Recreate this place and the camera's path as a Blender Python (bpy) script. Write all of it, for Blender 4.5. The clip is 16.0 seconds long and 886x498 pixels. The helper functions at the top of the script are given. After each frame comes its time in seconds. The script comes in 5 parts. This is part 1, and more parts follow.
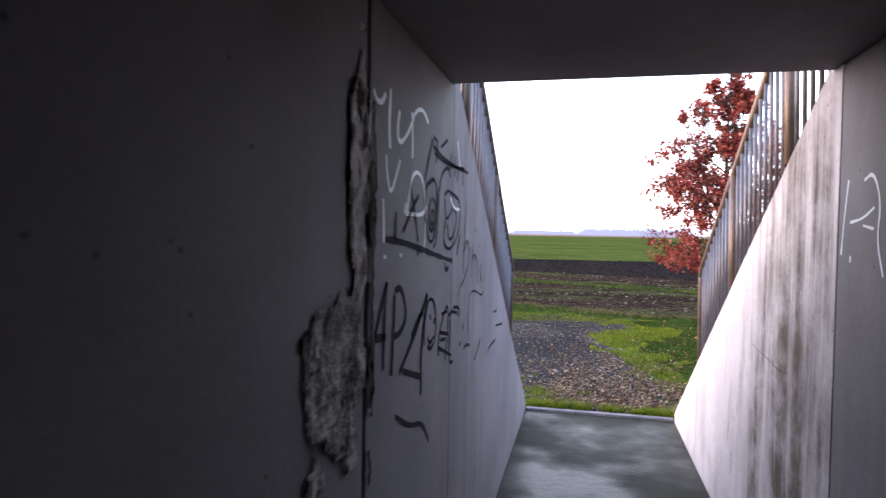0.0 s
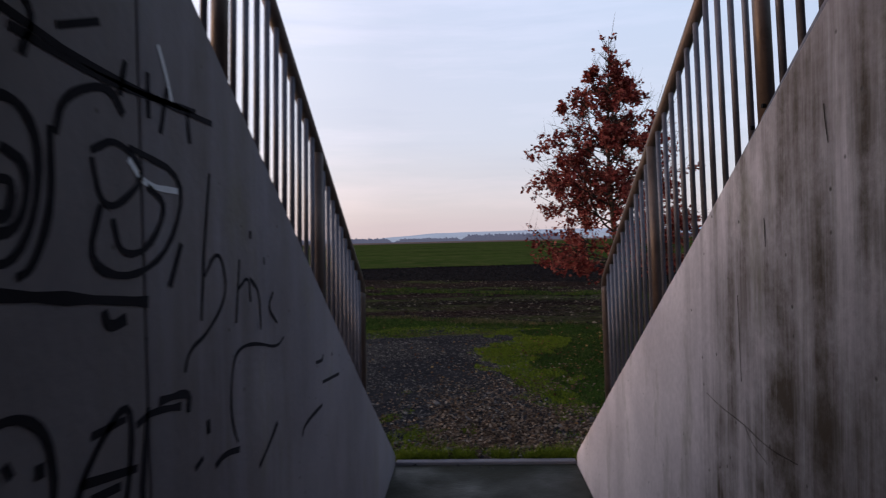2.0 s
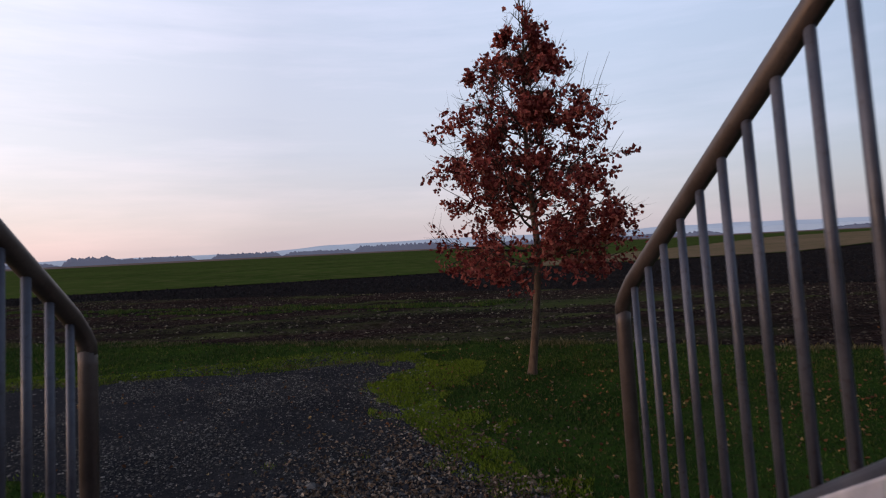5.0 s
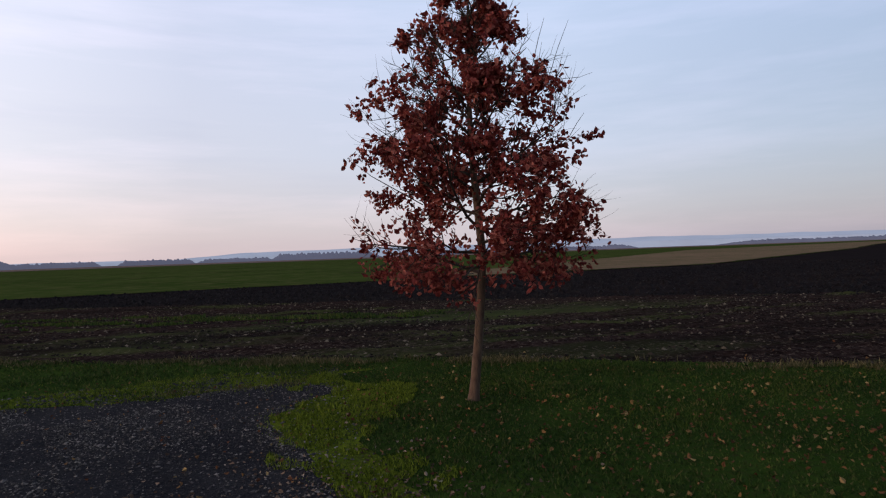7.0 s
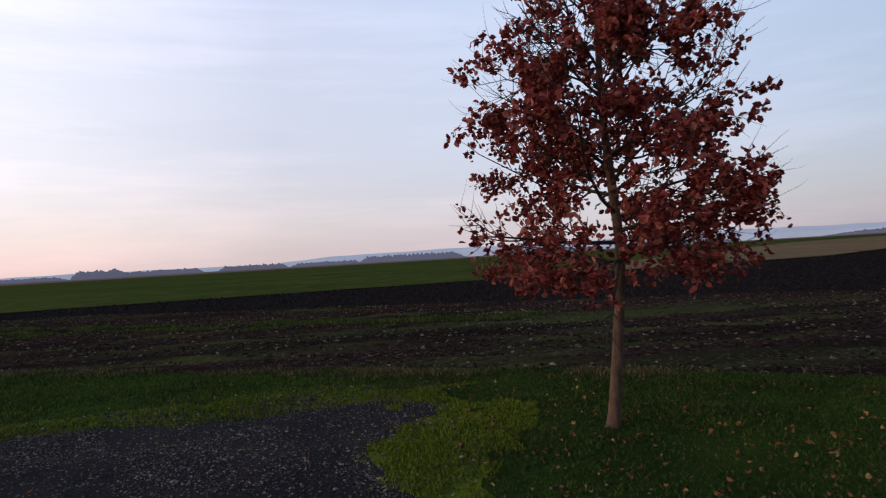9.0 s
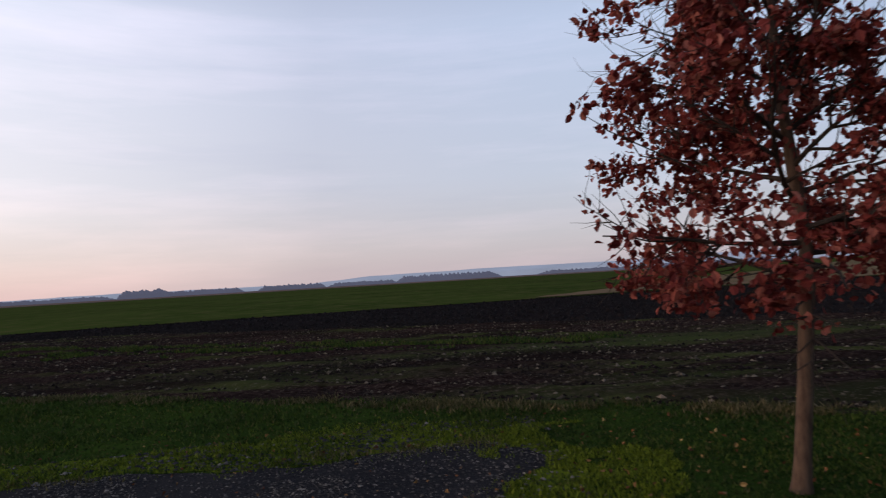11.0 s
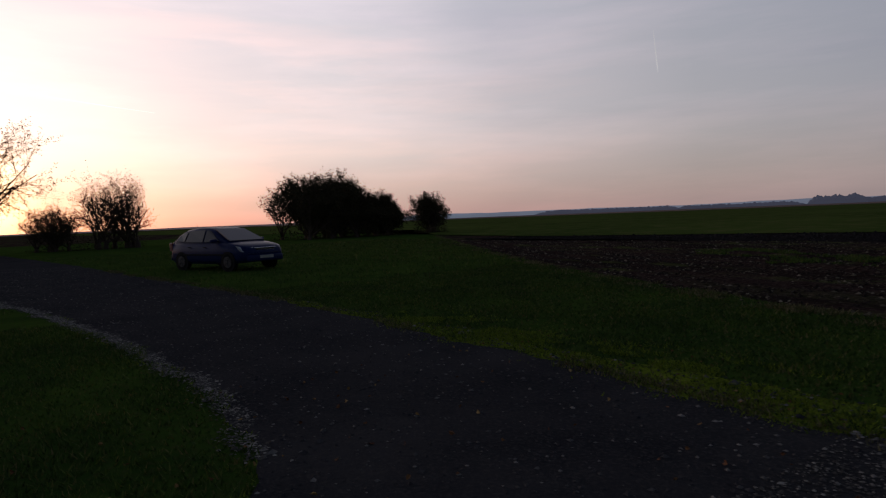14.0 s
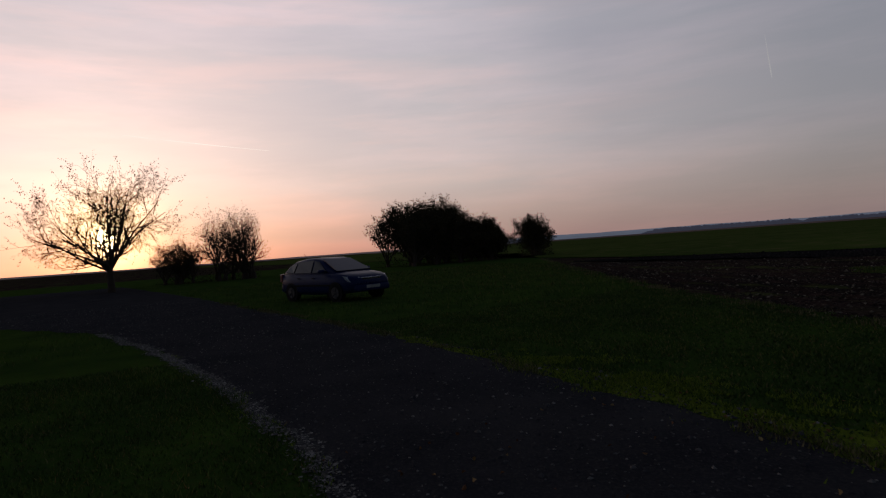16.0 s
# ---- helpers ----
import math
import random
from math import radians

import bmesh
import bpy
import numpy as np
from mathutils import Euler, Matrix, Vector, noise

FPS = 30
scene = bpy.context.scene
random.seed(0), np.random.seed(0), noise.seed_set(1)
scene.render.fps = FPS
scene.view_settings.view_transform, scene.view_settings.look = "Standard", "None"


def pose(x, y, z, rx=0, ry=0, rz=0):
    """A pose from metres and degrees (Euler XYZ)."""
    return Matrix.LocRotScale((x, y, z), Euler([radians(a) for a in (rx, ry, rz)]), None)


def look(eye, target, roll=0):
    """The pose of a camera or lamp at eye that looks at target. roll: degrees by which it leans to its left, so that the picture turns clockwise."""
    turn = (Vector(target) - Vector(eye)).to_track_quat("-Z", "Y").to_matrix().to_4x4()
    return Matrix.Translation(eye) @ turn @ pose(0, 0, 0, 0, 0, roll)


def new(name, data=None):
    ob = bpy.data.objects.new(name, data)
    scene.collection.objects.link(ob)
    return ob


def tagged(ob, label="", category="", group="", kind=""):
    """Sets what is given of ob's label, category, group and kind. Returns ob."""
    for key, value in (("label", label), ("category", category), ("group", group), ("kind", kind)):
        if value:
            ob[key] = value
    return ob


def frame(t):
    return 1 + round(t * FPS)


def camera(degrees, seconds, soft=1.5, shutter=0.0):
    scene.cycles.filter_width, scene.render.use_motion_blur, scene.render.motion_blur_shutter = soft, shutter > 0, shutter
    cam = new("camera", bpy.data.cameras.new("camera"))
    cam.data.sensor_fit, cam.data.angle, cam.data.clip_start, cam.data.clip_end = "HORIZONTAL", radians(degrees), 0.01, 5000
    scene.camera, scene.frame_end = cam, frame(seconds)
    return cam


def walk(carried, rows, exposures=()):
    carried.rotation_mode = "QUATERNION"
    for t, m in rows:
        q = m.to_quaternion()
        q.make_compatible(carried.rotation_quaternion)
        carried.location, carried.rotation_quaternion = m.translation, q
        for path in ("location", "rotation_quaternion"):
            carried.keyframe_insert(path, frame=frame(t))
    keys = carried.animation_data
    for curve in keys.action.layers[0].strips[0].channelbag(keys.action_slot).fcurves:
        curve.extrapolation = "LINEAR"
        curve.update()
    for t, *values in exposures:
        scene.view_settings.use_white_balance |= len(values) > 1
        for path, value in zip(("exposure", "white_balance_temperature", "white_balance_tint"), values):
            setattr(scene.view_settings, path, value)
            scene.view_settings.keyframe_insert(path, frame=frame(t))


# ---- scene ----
cam = camera(70.8, 16.0, soft=1.2, shutter=0.35)
METRES, EYE, TILT, LEAN, TURN = 9.5, 1.6, -4.4, 0.9, 12.8
ROWS = [
    (0.0, 0.0, 0.0, 0.0, -0.09, 2.84, -1.91),
    (0.5, 0.0065, 0.0293, 0.0006, -7.1, 3.41, -0.21),
    (1.0, 0.0113, 0.0601, 0.0057, -13.9, 3.33, 2.13),
    (1.5, 0.0245, 0.0941, 0.0056, -7.43, 5.55, 2.75),
    (2.0, 0.0362, 0.1273, 0.0086, -10.32, 3.74, 1.25),
    (2.5, 0.045, 0.1592, 0.0103, -17.42, 3.32, 2.59),
    (3.0, 0.0566, 0.1916, 0.0125, -11.63, 3.21, 1.95),
    (3.5, 0.0652, 0.2286, 0.0129, -12.79, 4.32, 0.83),
    (4.0, 0.0698, 0.2593, 0.0148, -18.33, 4.24, 3.84),
    (6.5, 0.1155, 0.4165, 0.016, -22.64, 4.89, 2.46),
    (7.0, 0.1282, 0.4467, 0.0169, -27.23, 4.8, 3.22),
    (7.5, 0.1394, 0.4736, 0.0194, -23.93, 4.42, 2.8),
    (8.0, 0.1436, 0.5054, 0.0195, -29.02, 2.73, 4.26),
    (8.5, 0.1458, 0.5325, 0.0205, -21.58, 4.23, 4.09),
    (11.0, 0.1351, 0.6884, 0.0269, -16.08, 7.3, 3.76),
    (11.5, 0.1235, 0.7196, 0.0262, -0.94, 8.11, 3.27),
    (12.0, 0.1127, 0.7483, 0.0277, 10.14, 5.16, -1.04),
    (12.5, 0.0866, 0.7703, 0.0314, 13.36, 6.43, -1.6),
    (13.0, 0.0646, 0.7842, 0.0316, 24.64, 3.9, -2.1),
    (13.5, 0.0456, 0.8073, 0.0324, 35.04, 1.62, 0.44),
    (14.0, 0.0235, 0.8219, 0.0324, 41.5, -0.11, -1.29),
    (14.5, 0.0019, 0.8303, 0.0347, 44.38, 1.05, 0.36),
    (15.0, -0.0173, 0.8511, 0.0356, 49.66, 2.07, -0.17),
    (15.5, -0.0342, 0.867, 0.0364, 51.12, 1.19, -0.74),
    (16.0, -0.0585, 0.8746, 0.0406, 50.9, 1.96, 0.15),
]
# stops of exposure along the walk: the picture darkens towards the low sun
EXPO = [(0.0, 2.8), (0.5, 1.6), (1.0, 0.6), (1.5, 0.25), (2.5, 0.25), (4.0, 0.2), (6.5, 0.15), (8.0, 0.3), (8.5, 0.25), (11.0, 0.0),
        (12.0, -0.35), (12.5, -0.6), (13.0, -0.9), (14.0, -1.12), (15.0, -1.45), (16.0, -1.6)]
walk(cam, [(t, pose(0, 0, EYE, TILT, LEAN, TURN) @ pose(METRES * x, METRES * y, METRES * z, 90 + pitch, roll, yaw)) for t, x, y, z, yaw, pitch, roll in ROWS], EXPO)

# ---- world and sun ----
SUN_YAW, SUN_EL = 91.9, 2.6
sun_dir = Vector((-math.sin(radians(SUN_YAW)) * math.cos(radians(SUN_EL)), math.cos(radians(SUN_YAW)) * math.cos(radians(SUN_EL)), math.sin(radians(SUN_EL))))


class Nodes:
    """Short hand for node trees."""

    def __init__(self, tree):
        self.t = tree
        tree.nodes.clear()

    def n(self, kind, _ins=None, **props):
        node = self.t.nodes.new(kind)
        for k, v in props.items():
            setattr(node, k, v)
        for k, v in (_ins or {}).items():
            if isinstance(v, bpy.types.NodeSocket):
                self.t.links.new(v, node.inputs[k])
            else:
                node.inputs[k].default_value = v
        return node

    def math(self, op, a, b=0.0, clamp=False):
        return self.n("ShaderNodeMath", {0: a, 1: b}, operation=op, use_clamp=clamp).outputs[0]

    def mix(self, fac, a, b, blend="MIX"):
        m = self.n("ShaderNodeMix", data_type="RGBA", blend_type=blend)
        for i, v in ((0, fac), (6, a), (7, b)):
            if isinstance(v, bpy.types.NodeSocket):
                self.t.links.new(v, m.inputs[i])
            else:
                m.inputs[i].default_value = v if i == 0 else (*v, 1) if len(v) == 3 else v
        return m.outputs[2]

    def ramp(self, fac, stops):
        r = self.n("ShaderNodeValToRGB", {0: fac})
        el = r.color_ramp.elements
        while len(el) < len(stops):
            el.new(0.5)
        for e, (p, c) in zip(el, stops):
            e.position = p
            e.color = (*c, 1) if len(c) == 3 else c
        return r.outputs[0]

    def noise(self, vec, scale, detail=4.0, rough=0.55):
        return self.n("ShaderNodeTexNoise", {"Vector": vec, "Scale": scale, "Detail": detail, "Roughness": rough}).outputs[0]

    def stretch(self, vec, sx, sy, sz):
        return self.n("ShaderNodeMapping", {"Vector": vec, "Scale": (sx, sy, sz)}).outputs[0]


world = bpy.data.worlds.new("evening_sky")
scene.world = world
world.use_nodes = True
w = Nodes(world.node_tree)
vec = w.n("ShaderNodeTexCoord").outputs["Generated"]
sep = w.n("ShaderNodeSeparateXYZ", {0: vec})
up = sep.outputs[2]
grad = w.ramp(w.math("MAXIMUM", up, 0.0), [(0.0, (0.535, 0.455, 0.47)), (0.06, (0.55, 0.51, 0.545)), (0.16, (0.55, 0.565, 0.65)), (0.38, (0.54, 0.595, 0.73)), (0.62, (0.22, 0.26, 0.38)), (1.0, (0.08, 0.10, 0.16))])
dot = w.n("ShaderNodeVectorMath", {0: vec, 1: sun_dir}, operation="DOT_PRODUCT").outputs["Value"]
half = w.math("MULTIPLY_ADD", dot, 0.5)
world.node_tree.nodes[-1].inputs[2].default_value = 0.5
tint = w.ramp(half, [(0.0, (0.26, 0.31, 0.40)), (0.1, (0.58, 0.68, 0.82)), (0.3, (0.86, 0.93, 1.03)), (0.55, (0.98, 0.97, 1.02)), (0.75, (1.38, 1.30, 1.26)), (0.86, (1.95, 1.74, 1.64)), (0.93, (2.7, 2.35, 2.12)), (1.0, (3.5, 2.8, 2.45))])
sky = w.mix(1.0, grad, tint, "MULTIPLY")
wide = w.math("MULTIPLY", w.math("POWER", w.math("MAXIMUM", dot, 0.0), 40.0), 1.1)
tight = w.math("MULTIPLY", w.math("POWER", w.math("MAXIMUM", dot, 0.0), 800.0), 8.0)
disc = w.math("MULTIPLY", w.math("POWER", w.math("MAXIMUM", dot, 0.0), 9000.0), 40.0)
for amount, colour in ((wide, (1.0, 0.70, 0.56)), (tight, (1.0, 0.66, 0.25)), (disc, (1.0, 0.8, 0.4))):
    sky = w.mix(1.0, sky, w.mix(1.0, colour, w.n("ShaderNodeCombineColor", {0: amount, 1: amount, 2: amount}).outputs[0], "MULTIPLY"), "ADD")
# the air over the horizon dims and reddens the light of the low sun
low = w.n("ShaderNodeMapRange", {0: up, 1: 0.0, 2: 0.11, 3: 1.0, 4: 0.0}).outputs[0]
low = w.math("MULTIPLY", low, w.n("ShaderNodeMapRange", {0: dot, 1: 0.2, 2: 0.95, 3: 0.0, 4: 0.9}).outputs[0])
sky = w.mix(low, sky, w.mix(1.0, sky, (0.60, 0.48, 0.53), "MULTIPLY"))
# thin stretched veils of cloud
veil = w.noise(w.stretch(vec, 1.2, 1.6, 11.0), 1.7, 6.0, 0.6)
veil = w.n("ShaderNodeMapRange", {0: veil, 1: 0.44, 2: 0.72, 3: 0.0, 4: 0.38}).outputs[0]
sky = w.mix(veil, sky, w.mix(1.0, sky, (1.5, 1.32, 1.3), "MULTIPLY"))
streak = w.noise(w.stretch(vec, 1.5, 2.0, 17.0), 1.4, 5.0, 0.58)
lit = w.n("ShaderNodeMapRange", {0: dot, 1: 0.5, 2: 0.97, 3: 0.0, 4: 0.55}).outputs[0]
lit = w.math("MULTIPLY", lit, w.n("ShaderNodeMapRange", {0: streak, 1: 0.46, 2: 0.66, 3: 0.0, 4: 1.0}).outputs[0])
sky = w.mix(lit, sky, w.mix(1.0, sky, (1.35, 1.12, 1.04), "MULTIPLY"))
dusk = w.n("ShaderNodeMapRange", {0: streak, 1: 0.30, 2: 0.44, 3: 0.22, 4: 0.0}).outputs[0]
sky = w.mix(dusk, sky, w.mix(1.0, sky, (0.84, 0.86, 0.92), "MULTIPLY"))
nish = w.n("ShaderNodeTexSky", sky_type="NISHITA", sun_disc=False, sun_elevation=radians(SUN_EL), sun_rotation=radians(-SUN_YAW))
sky = w.mix(0.05, sky, nish.outputs[0], "ADD")
back = w.n("ShaderNodeBackground", {0: sky, 1: 1.0})
w.n("ShaderNodeOutputWorld", {0: back.outputs[0]})

sun = new("sun", bpy.data.lights.new("sun", "SUN"))
sun.data.energy, sun.data.angle, sun.data.color = 0.9, radians(1.5), (1.0, 0.62, 0.36)
sun.matrix_world = look(tuple(sun_dir * 60), (0, 0, 0))


# ---- materials ----
def material(name, rough=0.8, metal=0.0, spec=0.5):
    m = bpy.data.materials.new(name)
    m.use_nodes = True
    k = Nodes(m.node_tree)
    k.b = k.n("ShaderNodeBsdfPrincipled", {"Roughness": rough, "Metallic": metal, "Specular IOR Level": spec})
    k.n("ShaderNodeOutputMaterial", {0: k.b.outputs[0]})
    k.geo = k.n("ShaderNodeNewGeometry")
    k.pos = k.geo.outputs["Position"]
    k.obj = k.n("ShaderNodeTexCoord").outputs["Object"]
    k.m = m
    return k


def finish(k, colour, height=None, strength=0.4, dist=0.01, rough=None):
    if isinstance(colour, bpy.types.NodeSocket):
        k.t.links.new(colour, k.b.inputs["Base Color"])
    else:
        k.b.inputs["Base Color"].default_value = (*colour, 1)
    if height is not None:
        bump = k.n("ShaderNodeBump", {"Height": height, "Strength": strength, "Distance": dist})
        k.t.links.new(bump.outputs[0], k.b.inputs["Normal"])
    if rough is not None:
        k.t.links.new(rough, k.b.inputs["Roughness"])
    return k.m


def rng(k, v, a, b, lo=0.0, hi=1.0):
    return k.n("ShaderNodeMapRange", {0: v, 1: a, 2: b, 3: lo, 4: hi}).outputs[0]


def concrete(name, streaks, tone=1.0, cool=(1.0, 1.0, 1.0)):
    """Cast concrete with vertical water streaks, blotches and algae; tone and cool put each wall's light or shade into
    the colour.
    """
    k = material(name, 0.78, 0, 0.3)
    big = k.noise(k.pos, 1.3, 5)
    fine = k.noise(k.pos, 45, 4)
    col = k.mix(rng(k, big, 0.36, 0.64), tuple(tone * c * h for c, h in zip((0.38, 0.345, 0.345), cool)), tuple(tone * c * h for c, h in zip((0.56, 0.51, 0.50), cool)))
    col = k.mix(rng(k, fine, 0.35, 0.75, 0, 0.25), col, (0.26, 0.23, 0.22))
    run = k.noise(k.stretch(k.pos, 2.0, 2.0, 0.22), 1.3, 5, 0.62)
    gate = rng(k, k.noise(k.pos, 0.8, 2), 0.36, 0.56)
    col = k.mix(k.math("MULTIPLY", rng(k, run, 0.50, 0.66, 0, 0.32), gate), col, (0.12, 0.10, 0.075))
    alga = rng(k, k.noise(k.stretch(k.pos, 3, 3, 0.9), 1.9, 5, 0.7), 0.56, 0.72, 0, 0.55 * streaks)
    col = k.mix(alga, col, (0.17, 0.16, 0.07))
    # where water runs off the slab the wall is stained brown
    yy = k.n("ShaderNodeSeparateXYZ", {0: k.pos}).outputs[1]
    for a, b in ((2.14, 2.6), (2.45, 3.25)):
        band = k.math("MULTIPLY", rng(k, yy, a - 0.1, a + 0.1), rng(k, yy, b - 0.12, b + 0.2, 1.0, 0.0))
        drip = rng(k, k.noise(k.stretch(k.pos, 3.4, 3.4, 0.2), 1.7, 6, 0.66), 0.40, 0.60, 0, 0.97 * max(0.0, streaks - 0.4) / 0.6)
        blot = rng(k, k.noise(k.pos, 4.0, 7, 0.72), 0.38, 0.60, 0.4, 1.0)
        col = k.mix(k.math("MULTIPLY", k.math("MULTIPLY", band, drip), blot), col, (0.085, 0.060, 0.036))
    pale = rng(k, k.noise(k.stretch(k.pos, 3, 3, 0.3), 1.7, 3), 0.60, 0.80, 0, 0.06)
    col = k.mix(pale, col, (0.66, 0.63, 0.60))
    pits = rng(k, k.n("ShaderNodeTexVoronoi", {"Vector": k.pos, "Scale": 14.0}).outputs["Distance"], 0.03, 0.09)
    col = k.mix(pits, (0.10, 0.085, 0.07), col)
    return finish(k, col, k.math("ADD", fine, pits), 0.35, 0.004)


# one concrete: sunset light on the right wing, shade elsewhere, set by tone
M_WALL_LIT = concrete("lit_cast_concrete", 1.0, 1.42)
M_WING_SHADE = concrete("shaded_cast_concrete", 0.6, 0.47, (0.95, 1.0, 1.14))
M_TUNNEL_SHADE = concrete("shaded_passage_concrete", 0.4, 0.42, (0.98, 1.0, 1.08))


def wet_floor():
    k = material("wet_concrete", 0.4, 0, 0.2)
    n1 = k.noise(k.pos, 2.2, 6, 0.6)
    col = k.ramp(n1, [(0.32, (0.011, 0.013, 0.006)), (0.5, (0.019, 0.020, 0.010)), (0.70, (0.028, 0.027, 0.019))])
    col = k.mix(rng(k, k.noise(k.pos, 60, 2), 0.5, 0.8, 0, 0.5), col, (0.03, 0.03, 0.022))
    return finish(k, col, k.noise(k.pos, 30, 5), 0.5, 0.006, rng(k, k.noise(k.pos, 1.4, 3), 0.42, 0.6, 0.40, 0.75))


M_FLOOR = wet_floor()


def blend_ground(name, a, b, c, s1, s2, strength=0.8, dist=0.03, rough=0.95):
    k = material(name, rough, 0, 0.0)
    n1 = k.noise(k.pos, s1, 6, 0.62)
    n2 = k.noise(k.pos, s2, 5, 0.7)
    col = k.mix(rng(k, n1, 0.36, 0.64), a, b)
    col = k.mix(rng(k, n2, 0.48, 0.72), col, c)
    return finish(k, col, k.math("ADD", n2, n1), strength, dist)


M_GRASS = blend_ground("grass_turf", (0.018, 0.040, 0.008), (0.036, 0.068, 0.011), (0.040, 0.040, 0.015), 0.7, 16)
M_MOSS = blend_ground("bright_moss", (0.125, 0.165, 0.014), (0.07, 0.10, 0.012), (0.06, 0.05, 0.022), 3.0, 25)
M_GRAVEL = blend_ground("dark_gravel", (0.022, 0.022, 0.025), (0.036, 0.035, 0.037), (0.052, 0.050, 0.048), 0.9, 42, 1.0, 0.02)
M_BLACK = blend_ground("ploughed_black_earth", (0.015, 0.012, 0.012), (0.022, 0.018, 0.017), (0.011, 0.009, 0.009), 0.5, 2.5, 0.3, 0.03)
M_GREEN = blend_ground("winter_wheat", (0.029, 0.050, 0.011), (0.054, 0.077, 0.017), (0.100, 0.088, 0.034), 0.06, 0.5, 0.3, 0.1)
M_TAN = blend_ground("dry_stubble", (0.20, 0.135, 0.082), (0.16, 0.115, 0.065), (0.07, 0.085, 0.030), 0.04, 0.5, 0.3, 0.1)
M_PALE = blend_ground("far_bare_field", (0.19, 0.13, 0.11), (0.15, 0.11, 0.095), (0.2, 0.16, 0.12), 0.004, 0.02, 0.1, 0.1)


def stubble_soil():
    """Brown worked soil, streaked along the rows with straw and regrowth."""
    k = material("worked_soil", 0.95, 0, 0.0)

    def along(sx, sy, detail, rough):
        return k.noise(k.n("ShaderNodeMapping", {"Vector": k.pos, "Rotation": (0, 0, radians(27)), "Scale": (sx, sy, 1)}).outputs[0], 1.0, detail, rough)
    fine = k.noise(k.pos, 7, 6, 0.7)
    col = k.mix(rng(k, fine, 0.35, 0.65), (0.010, 0.006, 0.0055), (0.044, 0.029, 0.024))
    col = k.mix(rng(k, along(0.10, 0.55, 5, 0.6), 0.50, 0.60, 0, 0.75), col, (0.012, 0.009, 0.008))
    col = k.mix(rng(k, along(0.14, 0.9, 5, 0.65), 0.54, 0.63, 0, 0.75), col, (0.050, 0.062, 0.018))
    col = k.mix(rng(k, along(0.05, 0.22, 4, 0.55), 0.55, 0.66, 0, 0.6), col, (0.045, 0.060, 0.020))
    straw = k.math("MULTIPLY", rng(k, k.noise(k.pos, 14, 4, 0.8), 0.55, 0.68), rng(k, along(0.2, 1.3, 4, 0.6), 0.46, 0.60, 0.25, 0.95))
    col = k.mix(straw, col, (0.16, 0.125, 0.09))
    return finish(k, col, fine, 0.5, 0.04)


M_SOIL = stubble_soil()


def per_piece(name, stops, rough=0.8, island=True, translucent=0.0, patch=None):
    k = material(name, rough, 0, 0.08)
    if island:
        r = k.geo.outputs["Random Per Island"]
    else:
        r = k.n("ShaderNodeObjectInfo").outputs["Random"]
    col = k.ramp(r, stops)
    col = k.mix(rng(k, k.noise(k.pos, 40, 2), 0.3, 0.7, 0, 0.5), col, k.mix(1.0, col, (0.55, 0.55, 0.55), "MULTIPLY"))
    if patch:
        col = k.mix(rng(k, k.noise(k.pos, 0.8, 5, 0.65), 0.42, 0.66), col, k.mix(1.0, col, patch, "MULTIPLY"))
    m = finish(k, col)
    if translucent:
        tr = k.n("ShaderNodeBsdfTranslucent", {0: col})
        mx = k.n("ShaderNodeMixShader", {0: translucent, 1: k.b.outputs[0], 2: tr.outputs[0]})
        k.t.links.new(mx.outputs[0], [n for n in k.t.nodes if n.bl_idname == "ShaderNodeOutputMaterial"][0].inputs[0])
    return m


M_BLADE = per_piece("grass_blades", [(0, (0.015, 0.032, 0.008)), (0.5, (0.032, 0.062, 0.012)), (0.82, (0.055, 0.088, 0.018)), (1, (0.10, 0.085, 0.036))], 0.8, True, 0.15, (1.6, 1.45, 1.1))
M_MOSSBLADE = per_piece("bright_moss_blades", [(0, (0.065, 0.10, 0.008)), (1, (0.19, 0.24, 0.020))], 0.7)
M_OAK = per_piece("russet_oak_leaves", [(0, (0.095, 0.016, 0.016)), (0.35, (0.20, 0.036, 0.030)), (0.7, (0.35, 0.080, 0.062)), (1, (0.48, 0.17, 0.12))], 0.6, True, 0.3)
M_FALLEN = per_piece("fallen_leaves", [(0, (0.08, 0.030, 0.016)), (0.5, (0.16, 0.075, 0.032)), (0.85, (0.25, 0.15, 0.055)), (1, (0.36, 0.26, 0.11))], 0.8)
M_STONE = per_piece("gravel_stones", [(0, (0.020, 0.020, 0.024)), (0.6, (0.048, 0.046, 0.048)), (0.86, (0.10, 0.095, 0.09)), (1, (0.22, 0.20, 0.18))], 0.85)
M_PALESTONE = per_piece("pale_stones", [(0, (0.035, 0.034, 0.032)), (0.6, (0.085, 0.08, 0.073)), (1, (0.26, 0.24, 0.21))], 0.9)
M_CLOD = per_piece("soil_clods", [(0, (0.008, 0.006, 0.005)), (0.6, (0.022, 0.015, 0.012)), (0.80, (0.045, 0.034, 0.026)), (0.9, (0.10, 0.085, 0.058)), (1, (0.22, 0.18, 0.13))], 0.95)
M_BLACKCLOD = per_piece("black_clods", [(0, (0.005, 0.004, 0.004)), (1, (0.014, 0.011, 0.010))], 0.9)
M_DARKLEAF = per_piece("dark_hedge_leaves", [(0, (0.020, 0.022, 0.010)), (0.6, (0.04, 0.036, 0.016)), (1, (0.07, 0.045, 0.022))], 0.8)
M_SUNLEAF = per_piece("sparse_withered_leaves", [(0, (0.06, 0.04, 0.02)), (1, (0.13, 0.09, 0.035))], 0.8, True, 0.3)


